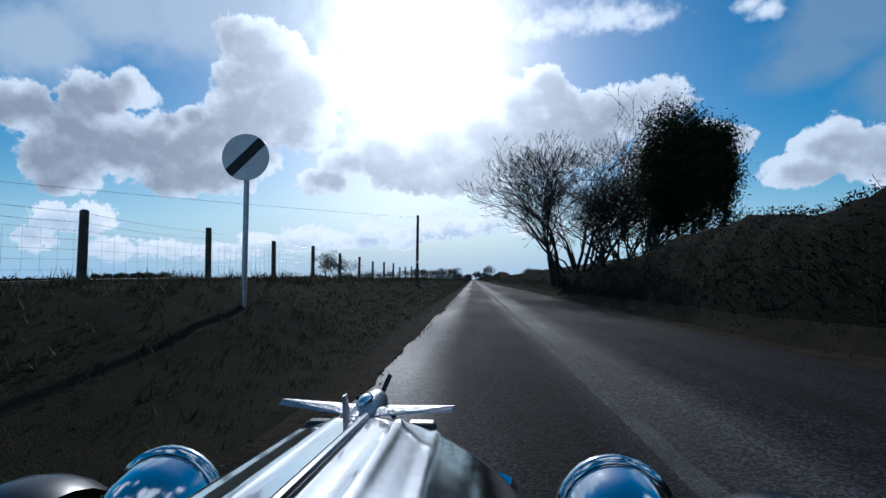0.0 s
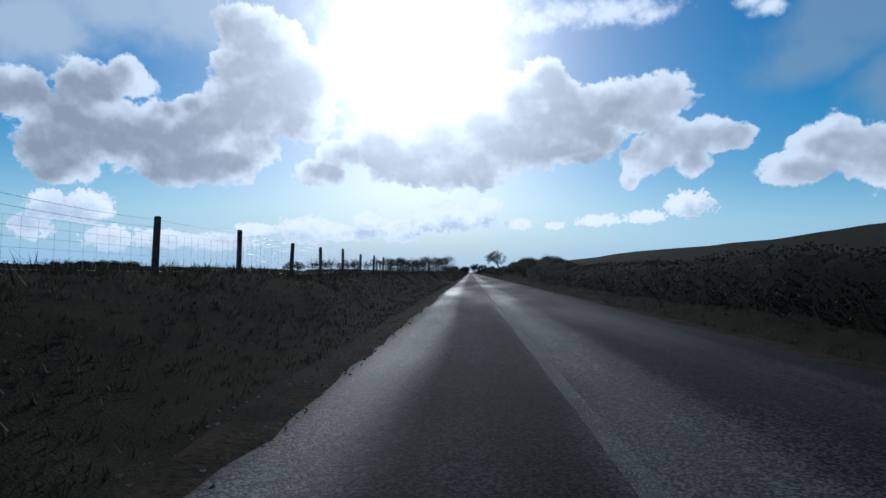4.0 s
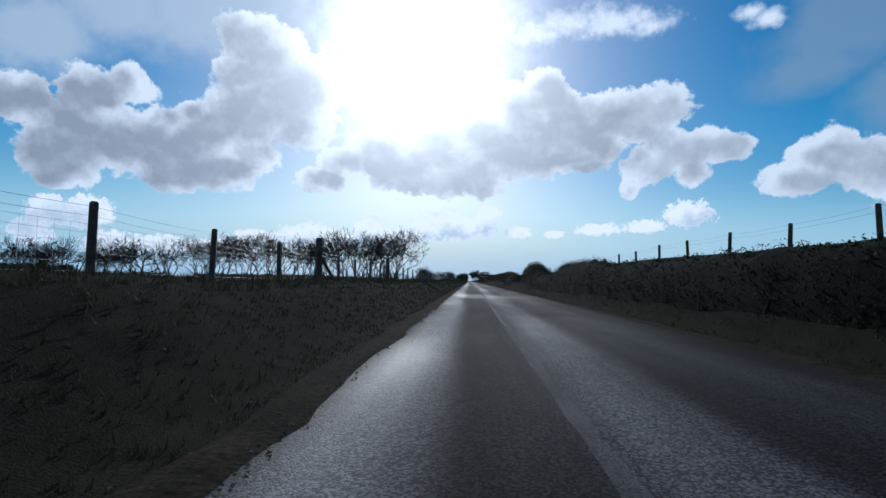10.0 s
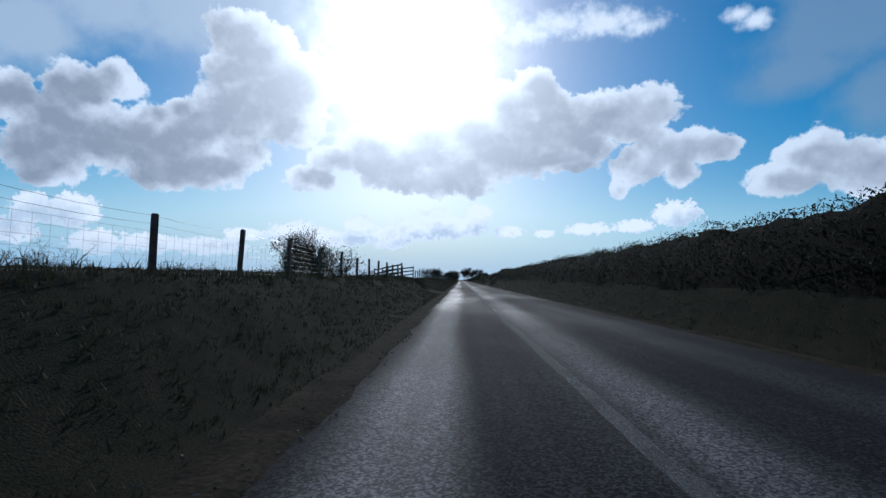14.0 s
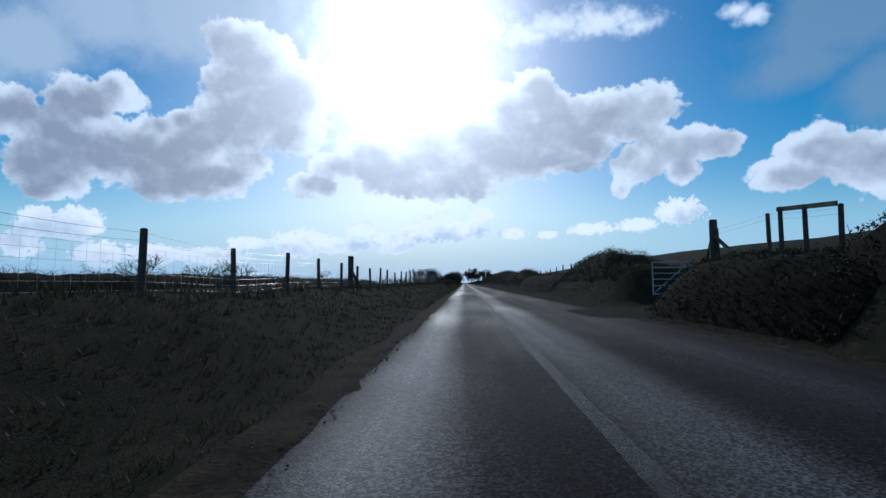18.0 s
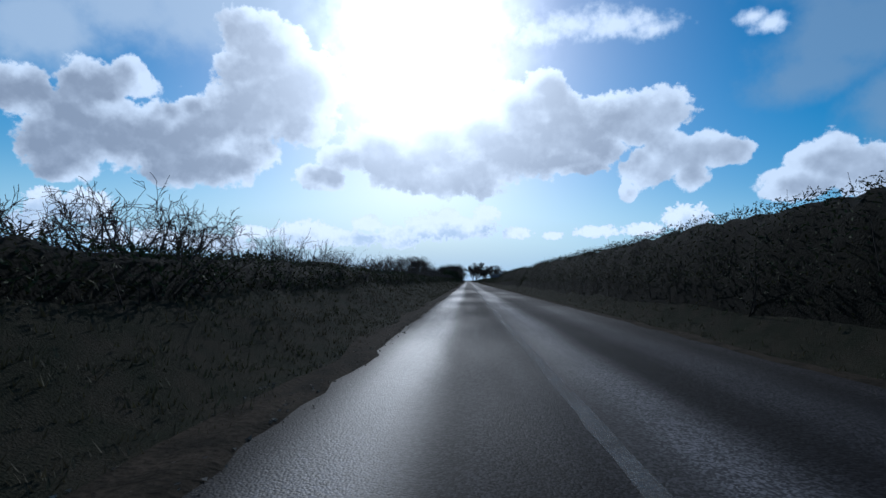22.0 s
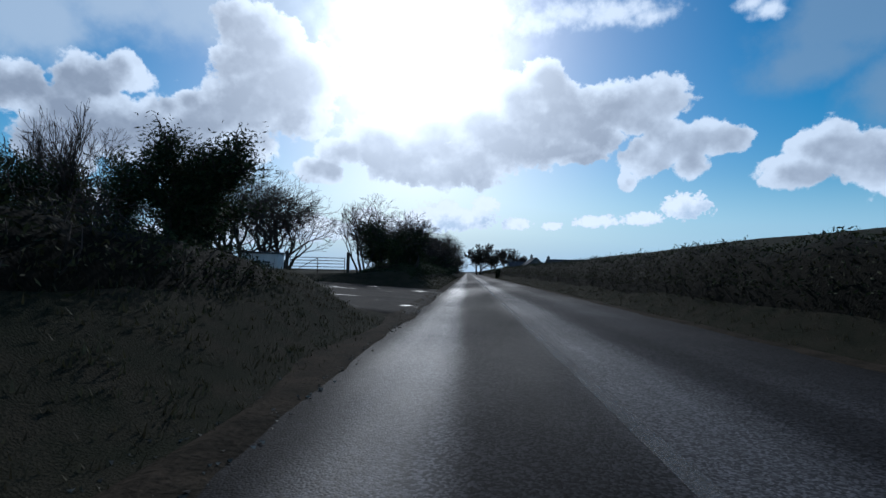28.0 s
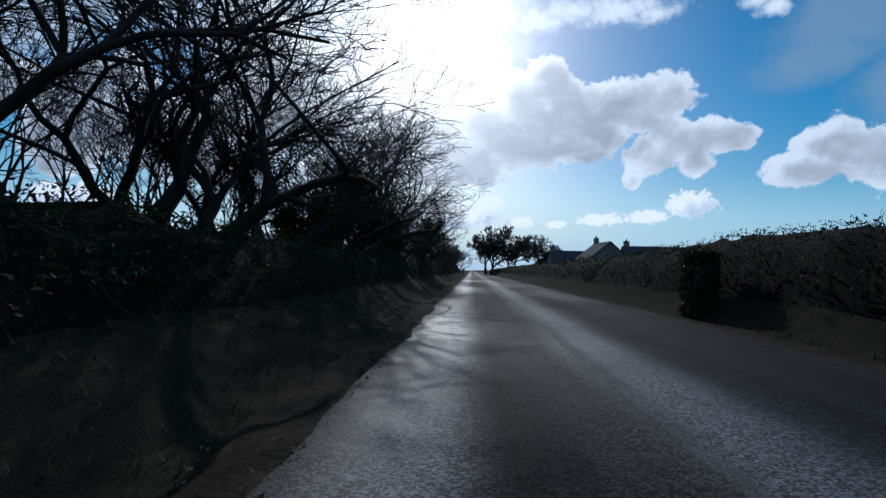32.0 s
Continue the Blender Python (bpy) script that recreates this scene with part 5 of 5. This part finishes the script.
for k in range(25):
    f = k / 24
    q = (-5.6 + f * -40.4, 39.25 - f * 37.75, 5.98 + f * 0.5 - 0.9 * 4 * f * (1 - f) * 0.5)
    if prev:
        segs.append((*prev, *q, 0.009, 0.009))
    prev = q
tagged(part("overhead_cable", np_mesh("overhead_cable", *tubes(segs, 5)), BLACK), "thin black overhead cable running to the utility pole", "cable")

# ---- drain gratings and entrance aprons ----


def grating(x, y, turn):
    t = thing("drain_grating", "cast iron drain grating set in the road edge", "drain", "drain gratings", at=pose(x, y, camber(x) + 0.004, 0, 0, turn))
    bm = bmesh.new()
    for a, b, sx, sy in ((-0.21, 0, 0.03, 0.45), (0.21, 0, 0.03, 0.45), (0, -0.21, 0.39, 0.03), (0, 0.21, 0.39, 0.03)):
        bmesh.ops.create_cube(bm, size=1, matrix=Matrix.Translation((a, b, 0.006)) @ Matrix.Diagonal((sx, sy, 0.02, 1)))
    part("frame", bm, IRON, t)
    for k in range(7):
        part("slat", box_bm(0.028, 0.4, 0.014, 0.003), IRON, t, at=pose(-0.165 + 0.055 * k, 0, 0.004, 0, 0, 0))
    # thin black plate painted in for the shaded hollow under the slats
    part("well_shade", box_bm(0.4, 0.4, 0.004, 0), BLACK, t, at=pose(0, 0, -0.002))
    return t


IRON = material("cast_iron", (0.06, 0.055, 0.05), (0.035, 0.03, 0.028), 8, 0.8, metal=0.3, bump=0.2)
grating(-2.2, 41.5, 2)
grating(-2.35, 331.5, -3)


def apron(name, label, y0, y1, depth, flare, lift, mat):
    """Worn ground of an entrance, from the road edge inwards."""
    v, q = [], []
    n, m = 34, 30
    for i in range(n + 1):
        for j in range(m + 1):
            f, g = i / n, j / m
            x = LEFT + 0.3 - f * depth + 0.35 * noise.noise(Vector((j * 0.35, y0, 1))) * max(0.0, 1 - f * depth / 1.4)
            w = 1 + flare * (1 - f) ** 2
            yc = (y0 + y1) / 2
            y = yc + (g - 0.5) * (y1 - y0) * w + 0.25 * noise.noise(Vector((i * 0.6, j * 0.6, y0)))
            sink = 0.25 if j in (0, m) else 0.0
            v.append((x, y, -sink + max(ground_z(x, y) + lift, camber(x) + (0.012 if i > 0 else -0.03) if x > LEFT - 0.1 else -9)))
    for i in range(n):
        for j in range(m):
            a = i * (m + 1) + j
            q.append((a, a + 1, a + m + 2, a + m + 1))
    return tagged(part(name, np_mesh(name, v, q, smooth=True), mat), label, "entrance", kind="structure")


apron("pavement", "muddy gravel apron of a field entrance", 111.4, 116.0, 4.5, 0.5, 0.02, DIRT)
apron("pavement", "muddy gravel apron of a field entrance", 291.2, 294.8, 4.5, 0.5, 0.02, DIRT)
apron("pavement", "wet potholed dirt yard at the farm entrance", 547.6, 560.4, 11.0, 0.25, 0.03, YARD)

# ---- farm hut by the entrance ----
RENDERWALL = material("painted_board", (0.62, 0.62, 0.6), (0.5, 0.5, 0.48), 2.5, 0.7, fine=30, fine_mix=0.3, bump=0.1)
ROOFFELT = material("roof_felt", (0.06, 0.06, 0.062), (0.04, 0.04, 0.042), 5, 0.9, fine=40, fine_mix=0.5)
hx, hy = -8.5, 552.2
hz = 0.03
hut = thing("farm_hut", "small white painted hut with dark flat roof and dark lettering", "hut", at=pose(hx, hy, hz, 0, 0, 3))
part("wall", box_bm(1.3, 0.06, 1.15, 0.006, (0, 0, 0.92)), RENDERWALL, hut, "white painted front board")
part("wall", box_bm(0.06, 0.5, 1.15, 0.006, (-0.62, 0.29, 0.92)), RENDERWALL, hut)
part("wall", box_bm(0.06, 0.5, 1.15, 0.006, (0.62, 0.29, 0.92)), RENDERWALL, hut)
part("wall", box_bm(1.3, 0.06, 1.15, 0.006, (0, 0.58, 0.92)), RENDERWALL, hut)
part("plinth", box_bm(1.1, 0.44, 0.4, 0.006, (0, 0.3, 0.16)), ROOFFELT, hut, "dark recessed base")
part("roof", box_bm(1.4, 0.76, 0.06, 0.012, (0, 0.29, 1.53)), ROOFFELT, hut, "dark felt roof with an overhang")
for zz, words in ((1.2, ((-0.14, 0.34), (0.26, 0.24))), (1.08, ((-0.1, 0.2), (0.24, 0.26)))):
    for xx, ww in words:
        part("lettering", box_bm(ww, 0.006, 0.06, 0), BLACK, hut, "dark painted lettering", at=pose(xx, -0.034, zz))

# ---- house, wall and pillar at the far end ----
STONE = material("grey_stone_wall", (0.17, 0.16, 0.15), (0.1, 0.095, 0.09), 1.2, 0.9, fine=6, fine_mix=0.7, bump=0.6)
SLATE = material("slate_roof", (0.07, 0.073, 0.085), (0.045, 0.047, 0.055), 1.5, 0.95, fine=9, fine_mix=0.5, bump=0.3, spec=0.1)
PANE = material("dark_pane", (0.02, 0.025, 0.03), None, 2, 0.1, bump=0)


def house(x, y, turn, wide, deep, wall, ridge, label):
    t = thing("house", label, "house", "houses at the end of the road", at=pose(x, y, ground_z(x, y) - 0.2, 0, 0, turn))
    bm = bmesh.new()
    prof = [(-wide / 2, 0), (wide / 2, 0), (wide / 2, wall), (0, ridge), (-wide / 2, wall)]
    f = bm.faces.new([bm.verts.new((a, -deep / 2, b)) for a, b in prof])
    ext = bmesh.ops.extrude_face_region(bm, geom=[f])
    bmesh.ops.translate(bm, verts=[v for v in ext["geom"] if isinstance(v, bmesh.types.BMVert)], vec=(0, deep, 0))
    bmesh.ops.recalc_face_normals(bm, faces=bm.faces)
    part("wall", bm, STONE, t)
    slope = math.atan2(ridge - wall, wide / 2)
    length = math.hypot(wide / 2 + 0.35, (ridge - wall) * (wide / 2 + 0.35) / (wide / 2))
    for s in (-1, 1):
        m = Matrix.Translation((s * (wide / 4 + 0.17), 0, (wall + ridge) / 2 - 0.02)) @ Matrix.Rotation(s * slope, 4, "Y")
        bm = box_bm(length, deep + 0.5, 0.12, 0.02)
        bmesh.ops.transform(bm, matrix=m, verts=bm.verts)
        part("roof", bm, SLATE, t)
    for s in (1,):
        c = part("chimney", box_bm(0.6, 0.9, 1.3, 0.03, (0, s * (deep / 2 - 0.5), ridge + 0.35)), STONE, t)
        part("chimney_pot", rod_bm(0.13, 0.11, 0.35, 10), SLATE, c, at=pose(0, s * (deep / 2 - 0.5), ridge + 0.98))
    for a, b in ((-wide / 4, 1.5), (wide / 4, 1.5), (-wide / 4, wall - 0.9 + 0.3), (wide / 4, wall - 0.9 + 0.3)):
        w = part("window", box_bm(1.0, 0.06, 1.1, 0.01, (a, -deep / 2 - 0.02, b)), WHITE, t, "white window")
        for dx in (-0.24, 0.24):
            part("pane", box_bm(0.4, 0.02, 0.95, 0, (a + dx, -deep / 2 - 0.055, b)), PANE, w)
    part("door", box_bm(0.95, 0.08, 2.05, 0.01, (0, -deep / 2 - 0.02, 1.1)), PANE, t)
    return t


house(19.8, 696, 8, 6.6, 6.0, 2.6, 5.3, "low grey stone house with a slate roof and chimneys")
house(15.8, 702, 95, 4.6, 7, 2.2, 4.0, "long low farm building with a slate roof")
house(-13, 790, 0, 9, 7, 3.2, 5.8, "far grey house at the end of the road")
house(37, 702, 90, 6, 24, 2.8, 5.0, "long low farm building with a slate roof")
t = thing("ivy_pillar", "gate pillar thickly overgrown with dark ivy", "pillar", at=pose(4.25, 626.4, ground_z(4.25, 626.4)))
part("pillar", box_bm(0.5, 0.5, 1.35, 0.04, (0, 0, 0.6)), STONE, t)
prng = np.random.default_rng(91)
pc = prng.uniform(-1, 1, (7000, 3))
pc[:, 0] = np.where(np.arange(7000) % 3 == 0, np.sign(pc[:, 0]), pc[:, 0])
pc[:, 1] = np.where(np.arange(7000) % 3 == 1, np.sign(pc[:, 1]), pc[:, 1])
pc[:, 2] = np.where(np.arange(7000) % 9 == 2, np.abs(np.sign(pc[:, 2])), pc[:, 2])
pc = pc * np.array([0.31, 0.31, 0.78]) + np.array([0, 0, 0.74]) + prng.normal(0, 0.05, (7000, 3))
tagged(part("ivy", np_mesh("ivy", *leaves(prng, pc, 0.035)), IVY, t, "dark ivy leaves"), kind="stuff")

# ---- grass on verges and banks ----


def grass(name, label, count, seed, xs, y0, y1, tall, mat):
    """Bent blades of grass in tufts."""
    rng = np.random.default_rng(seed)
    tufts = count // 7
    tx, ty = rng.uniform(xs[0], xs[1], tufts), rng.uniform(y0, y1, tufts)
    keep = np.ones(tufts, bool)
    for a, b, xd, side in OPENINGS:
        keep &= ~((ty > a - 0.6) & (ty < b + 0.6) & (side * tx > 0) & (np.abs(tx) < abs(xd)))
    tx, ty = tx[keep], ty[keep]
    tz = np.array([ground_z(a, b) for a, b in zip(tx, ty)])
    size = rng.uniform(0.45, 1.3, len(tx)) * tall
    k = np.repeat(np.arange(len(tx)), 7)
    n = len(k)
    root = np.stack([tx[k] + rng.normal(0, 0.07, n), ty[k] + rng.normal(0, 0.07, n), tz[k] - 0.02], axis=1)
    a = rng.uniform(0, 6.28, n)
    lean = np.stack([np.cos(a), np.sin(a), np.zeros(n)], axis=1)
    side = np.stack([-np.sin(a), np.cos(a), np.zeros(n)], axis=1) * rng.uniform(0.006, 0.013, (n, 1))
    h = (size[k] * rng.uniform(0.6, 1.2, n))[:, None]
    tip = root + np.array([[0, 0, 1.0]]) * h * 0.9 + lean * h * rng.uniform(0.2, 0.8, (n, 1))
    v = np.stack([root - side, root + side, tip], axis=1).reshape(-1, 3)
    return tagged(part(name, np_mesh(name, v, None, np.arange(n * 3)), mat), label, "grass", kind="stuff")


grass("grass", "short rough verge grass, green and straw-coloured", 420000, 1, (-5.4, LEFT - 0.1), 2, 628, 0.085, BLADES)
grass("grass", "taller dead grass along the field edge", 70000, 2, (-6.4, -4.7), 2, 420, 0.2, BLADES)
grass("grass", "short rough verge grass, green and straw-coloured", 170000, 3, (RIGHT + 0.08, 6.0), 2, 628, 0.1, BLADES)


def grit(name, label, count, seed, xa, xb, y0, y1):
    """Loose stones and clods along the road edge."""
    rng = np.random.default_rng(seed)
    y = rng.uniform(y0, y1, count)
    x = np.array([(edge_l(b) if xa < 0 else edge_r(b)) for b in y]) + rng.uniform(xa, xb, count)
    z = np.array([max(camber(a) if LEFT < a < RIGHT else -9, ground_z(a, b)) + 0.012 for a, b in zip(x, y)])
    s = rng.uniform(0.005, 0.015, count)[:, None]
    c = np.stack([x, y, z], axis=1)
    d = np.array([[1, 1, 1], [1, -1, -1], [-1, 1, -1], [-1, -1, 1]]) * 0.7
    v = c[:, None, :] + (d[None] + rng.normal(0, 0.35, (count, 4, 3))) * s[:, None, :] * np.array([1.2, 1.2, 0.8])
    f = np.array([[0, 1, 2], [0, 3, 1], [0, 2, 3], [1, 3, 2]])[None] + (np.arange(count) * 4)[:, None, None]
    return tagged(part(name, np_mesh(name, v.reshape(-1, 3), None, f.reshape(-1, 3)), GRIT), label, "gravel", kind="stuff")


GRIT = by_island(material("loose_grit", (0.16, 0.14, 0.115), (0.08, 0.07, 0.055), 4, 0.95, bump=0, spec=0.1), 0.6)
grit("gravel", "loose stones, clods and litter along the road edge", 24000, 11, -0.6, 0.12, 1, 625)

# ---- the open car, as it stands at the start ----
ALU = material("polished_aluminium", (0.8, 0.81, 0.83), (0.7, 0.71, 0.73), 6, 0.12, metal=1.0, bump=0.02, fine=25, fine_mix=0.1)
CHROME = material("chrome", (0.75, 0.76, 0.78), (0.68, 0.69, 0.7), 8, 0.14, metal=1.0, bump=0)
CARPAINT = material("dark_car_paint", (0.012, 0.014, 0.02), (0.016, 0.018, 0.026), 3, 0.25, bump=0)
RUBBER = material("tyre_rubber", (0.02, 0.02, 0.02), (0.03, 0.03, 0.03), 9, 0.85, bump=0.3)
PEWTER = material("pewter", (0.42, 0.43, 0.45), (0.28, 0.29, 0.31), 20, 0.35, metal=0.9, bump=0.2, fine=90)
CARX = PATH[0][1] - 0.172
car = thing("vintage_car", "open vintage car with a polished aluminium bonnet", "car", at=pose(CARX, 0, 0.03))


def bonnet_top(y):
    return 0.795 + (0.84 - y) * 0.07 - 0.5 * max(0.0, y - 0.82) ** 1.3 * 3


def bonnet_drop(u):
    ridge = 0.006 * (math.exp(-((abs(u) - 0.055) / 0.008) ** 2) + 0.8 * math.exp(-((abs(u) - 0.118) / 0.01) ** 2))
    return 1.75 * u * u + 2.5 * max(0.0, abs(u) - 0.2) ** 2 - ridge


def bonnet_mesh():
    us = np.linspace(-0.36, 0.36, 91)
    ys = np.concatenate([np.linspace(0.1, 0.8, 15), np.linspace(0.815, 0.9, 8)])
    v = [(u * (1 - 0.12 * max(0, y - 0.5)), y, bonnet_top(y) - bonnet_drop(u)) for y in ys for u in us]
    n = len(us)
    i = np.arange(n - 1)[None, :] + (np.arange(len(ys) - 1) * n)[:, None]
    return np_mesh("bonnet", v, np.stack([i, i + 1, i + n + 1, i + n], axis=-1).reshape(-1, 4), smooth=True)


bonnet = part("bonnet", bonnet_mesh(), ALU, car, "polished aluminium bonnet with raised ribs")
part("hinge", bar_between((0, 0.12, bonnet_top(0.12) + 0.004), (0, 0.8, bonnet_top(0.8) + 0.004), 0.006), CHROME, bonnet, "long bonnet hinge")
for s in (-1, 1):
    part("vent", box_bm(0.05, 0.03, 0.018, 0.006, (s * 0.085, 0.845, bonnet_top(0.84) - 0.012)), CARPAINT, bonnet, "dark vent")
    part("side_panel", box_bm(0.02, 0.8, 0.36, 0.008, (s * 0.345, 0.5, 0.36)), CARPAINT, car)
part("radiator_cowl", box_bm(0.5, 0.06, 0.34, 0.03, (0, 0.93, 0.5)), CHROME, car)


def tub_mesh():
    rows = [(0.14, 0.37, 0.82), (-0.2, 0.5, 0.78), (-0.8, 0.55, 0.72), (-1.5, 0.52, 0.7), (-2.1, 0.36, 0.62), (-2.4, 0.15, 0.5)]
    v, n = [], 12
    for y, w, top in rows:
        for k in range(n):
            a = math.pi * k / (n - 1)
            v.append((w * math.cos(a), y, 0.22 + (top - 0.22) * math.sin(a) ** 0.5))
    i = np.arange(n - 1)[None, :] + (np.arange(len(rows) - 1) * n)[:, None]
    return np_mesh("body", v, np.stack([i, i + 1, i + n + 1, i + n], axis=-1).reshape(-1, 4), smooth=True)


part("body", tub_mesh(), CARPAINT, car, "dark painted body")


def lathe(profile, segs=32):
    """A turned shape round the y axis from pairs of y and radius."""
    v = [(r * math.cos(2 * math.pi * k / segs), y, r * math.sin(2 * math.pi * k / segs)) for y, r in profile for k in range(segs)]
    q = []
    for i in range(len(profile) - 1):
        for k in range(segs):
            q.append((i * segs + k, i * segs + (k + 1) % segs, (i + 1) * segs + (k + 1) % segs, (i + 1) * segs + k))
    return np_mesh("lathe", v, q, smooth=True)


BOWL = lathe([(-0.15, 0.003), (-0.148, 0.02), (-0.14, 0.042), (-0.12, 0.064), (-0.09, 0.082), (-0.05, 0.093), (0.0, 0.098)])
RIM = lathe([(-0.008, 0.099), (-0.004, 0.108), (0.012, 0.109), (0.02, 0.103), (0.022, 0.09), (0.03, 0.05), (0.032, 0.002)])
for x in (-0.405, 0.425):
    lamp = part("headlamp", BOWL, CHROME, car, "round chrome headlamp bowl", at=pose(x, 0.93, 0.595))
    part("rim", RIM, CHROME, lamp)
    part("bracket", rod_bm(0.018, 0.015, 0.3, 10), CHROME, lamp, at=pose(0, -0.03, -0.38))

TYRE = lathe([(-0.05, 0.19), (-0.06, 0.24), (-0.045, 0.275), (0, 0.285), (0.045, 0.275), (0.06, 0.24), (0.05, 0.19), (-0.05, 0.19)])
HUB = lathe([(-0.05, 0.2), (-0.03, 0.12), (-0.05, 0.05), (-0.055, 0.002), (0.055, 0.002), (0.05, 0.05), (0.03, 0.12), (0.05, 0.2)])
for x in (-0.78, 0.78):
    for y in (1.0, -1.5):
        w = part("wheel", HUB, CHROME, car, "steel wheel", at=pose(x, y, 0.285, 0, 0, 90))
        part("tyre", TYRE, RUBBER, w, "black rubber tyre")
    seg = []
    v = []
    for k in range(15):
        a = math.radians(10 + 160 * k / 14)
        for j in range(7):
            b = -1 + 2 * j / 6
            r = 0.315 - 0.03 * b * b
            v.append((x + b * 0.09, 1.0 + r * math.cos(a), 0.285 + r * math.sin(a)))
    i = np.arange(6)[None, :] + (np.arange(14) * 7)[:, None]
    part("mudguard", np_mesh("mudguard", v, np.stack([i, i + 1, i + 8, i + 7], axis=-1).reshape(-1, 4), smooth=True), CARPAINT, car, "glossy dark cycle mudguard")
part("axle", bar_between((-0.78, 1.0, 0.285), (0.78, 1.0, 0.285), 0.025), CARPAINT, car)
part("axle", bar_between((-0.78, -1.5, 0.285), (0.78, -1.5, 0.285), 0.025), CARPAINT, car)

# aeroplane mascot on the nose of the bonnet
MZ = 0.794
FUSE = lathe([(-0.085, 0.004), (-0.07, 0.01), (-0.03, 0.017), (0.02, 0.022), (0.06, 0.023), (0.085, 0.02), (0.095, 0.012), (0.105, 0.002)], 18)
plane = part("mascot", FUSE, PEWTER, car, "small metal aeroplane mascot", at=pose(-0.012, 0.83, MZ, 4, 0, -6))


def wing_bm(span, root, tip, thick, sweep=0.01, rise=0.0):
    bm = bmesh.new()
    for s in (-1, 1):
        vs = []
        for x, c, z in ((0.0, root, 0.0), (s * span / 2, tip, rise)):
            for y, h in ((-c / 2, 0), (-c * 0.1, thick), (c / 2, 0), (-c * 0.1, -thick * 0.4)):
                vs.append(bm.verts.new((x, y - sweep * abs(x) / (span / 2), z + h)))
        for k in range(4):
            bm.faces.new([vs[k], vs[(k + 1) % 4], vs[4 + (k + 1) % 4], vs[4 + k]])
        bm.faces.new(vs[4:])
    bmesh.ops.remove_doubles(bm, verts=bm.verts, dist=0.0005)
    bmesh.ops.recalc_face_normals(bm, faces=bm.faces)
    return bm


part("wing", wing_bm(0.30, 0.062, 0.034, 0.006, 0.006, 0.012), PEWTER, plane, "pale metal wing", at=pose(0, 0.025, 0.0))
part("tailplane", wing_bm(0.1, 0.03, 0.02, 0.003), PEWTER, plane, at=pose(0, -0.07, 0.004))
fin = wing_bm(0.11, 0.036, 0.022, 0.003)
part("fin", fin, PEWTER, plane, "upright tail fin", at=pose(0, -0.07, 0.004, 0, 90, 0))
part("canopy", lathe([(-0.03, 0.001), (-0.02, 0.008), (0, 0.012), (0.02, 0.009), (0.03, 0.001)], 14), CHROME, plane, "bright canopy", at=pose(0, 0.015, 0.02))
for k in range(3):
    bm = box_bm(0.009, 0.003, 0.042, 0.001, (0, 0, 0.026))
    part("blade", bm, CARPAINT, plane, "dark propeller blade", at=pose(0, 0.104, 0.0, 0, 25 + 120 * k, 0))
part("stand", box_bm(0.03, 0.05, 0.05, 0.006, (0, 0, -0.035)), PEWTER, plane)
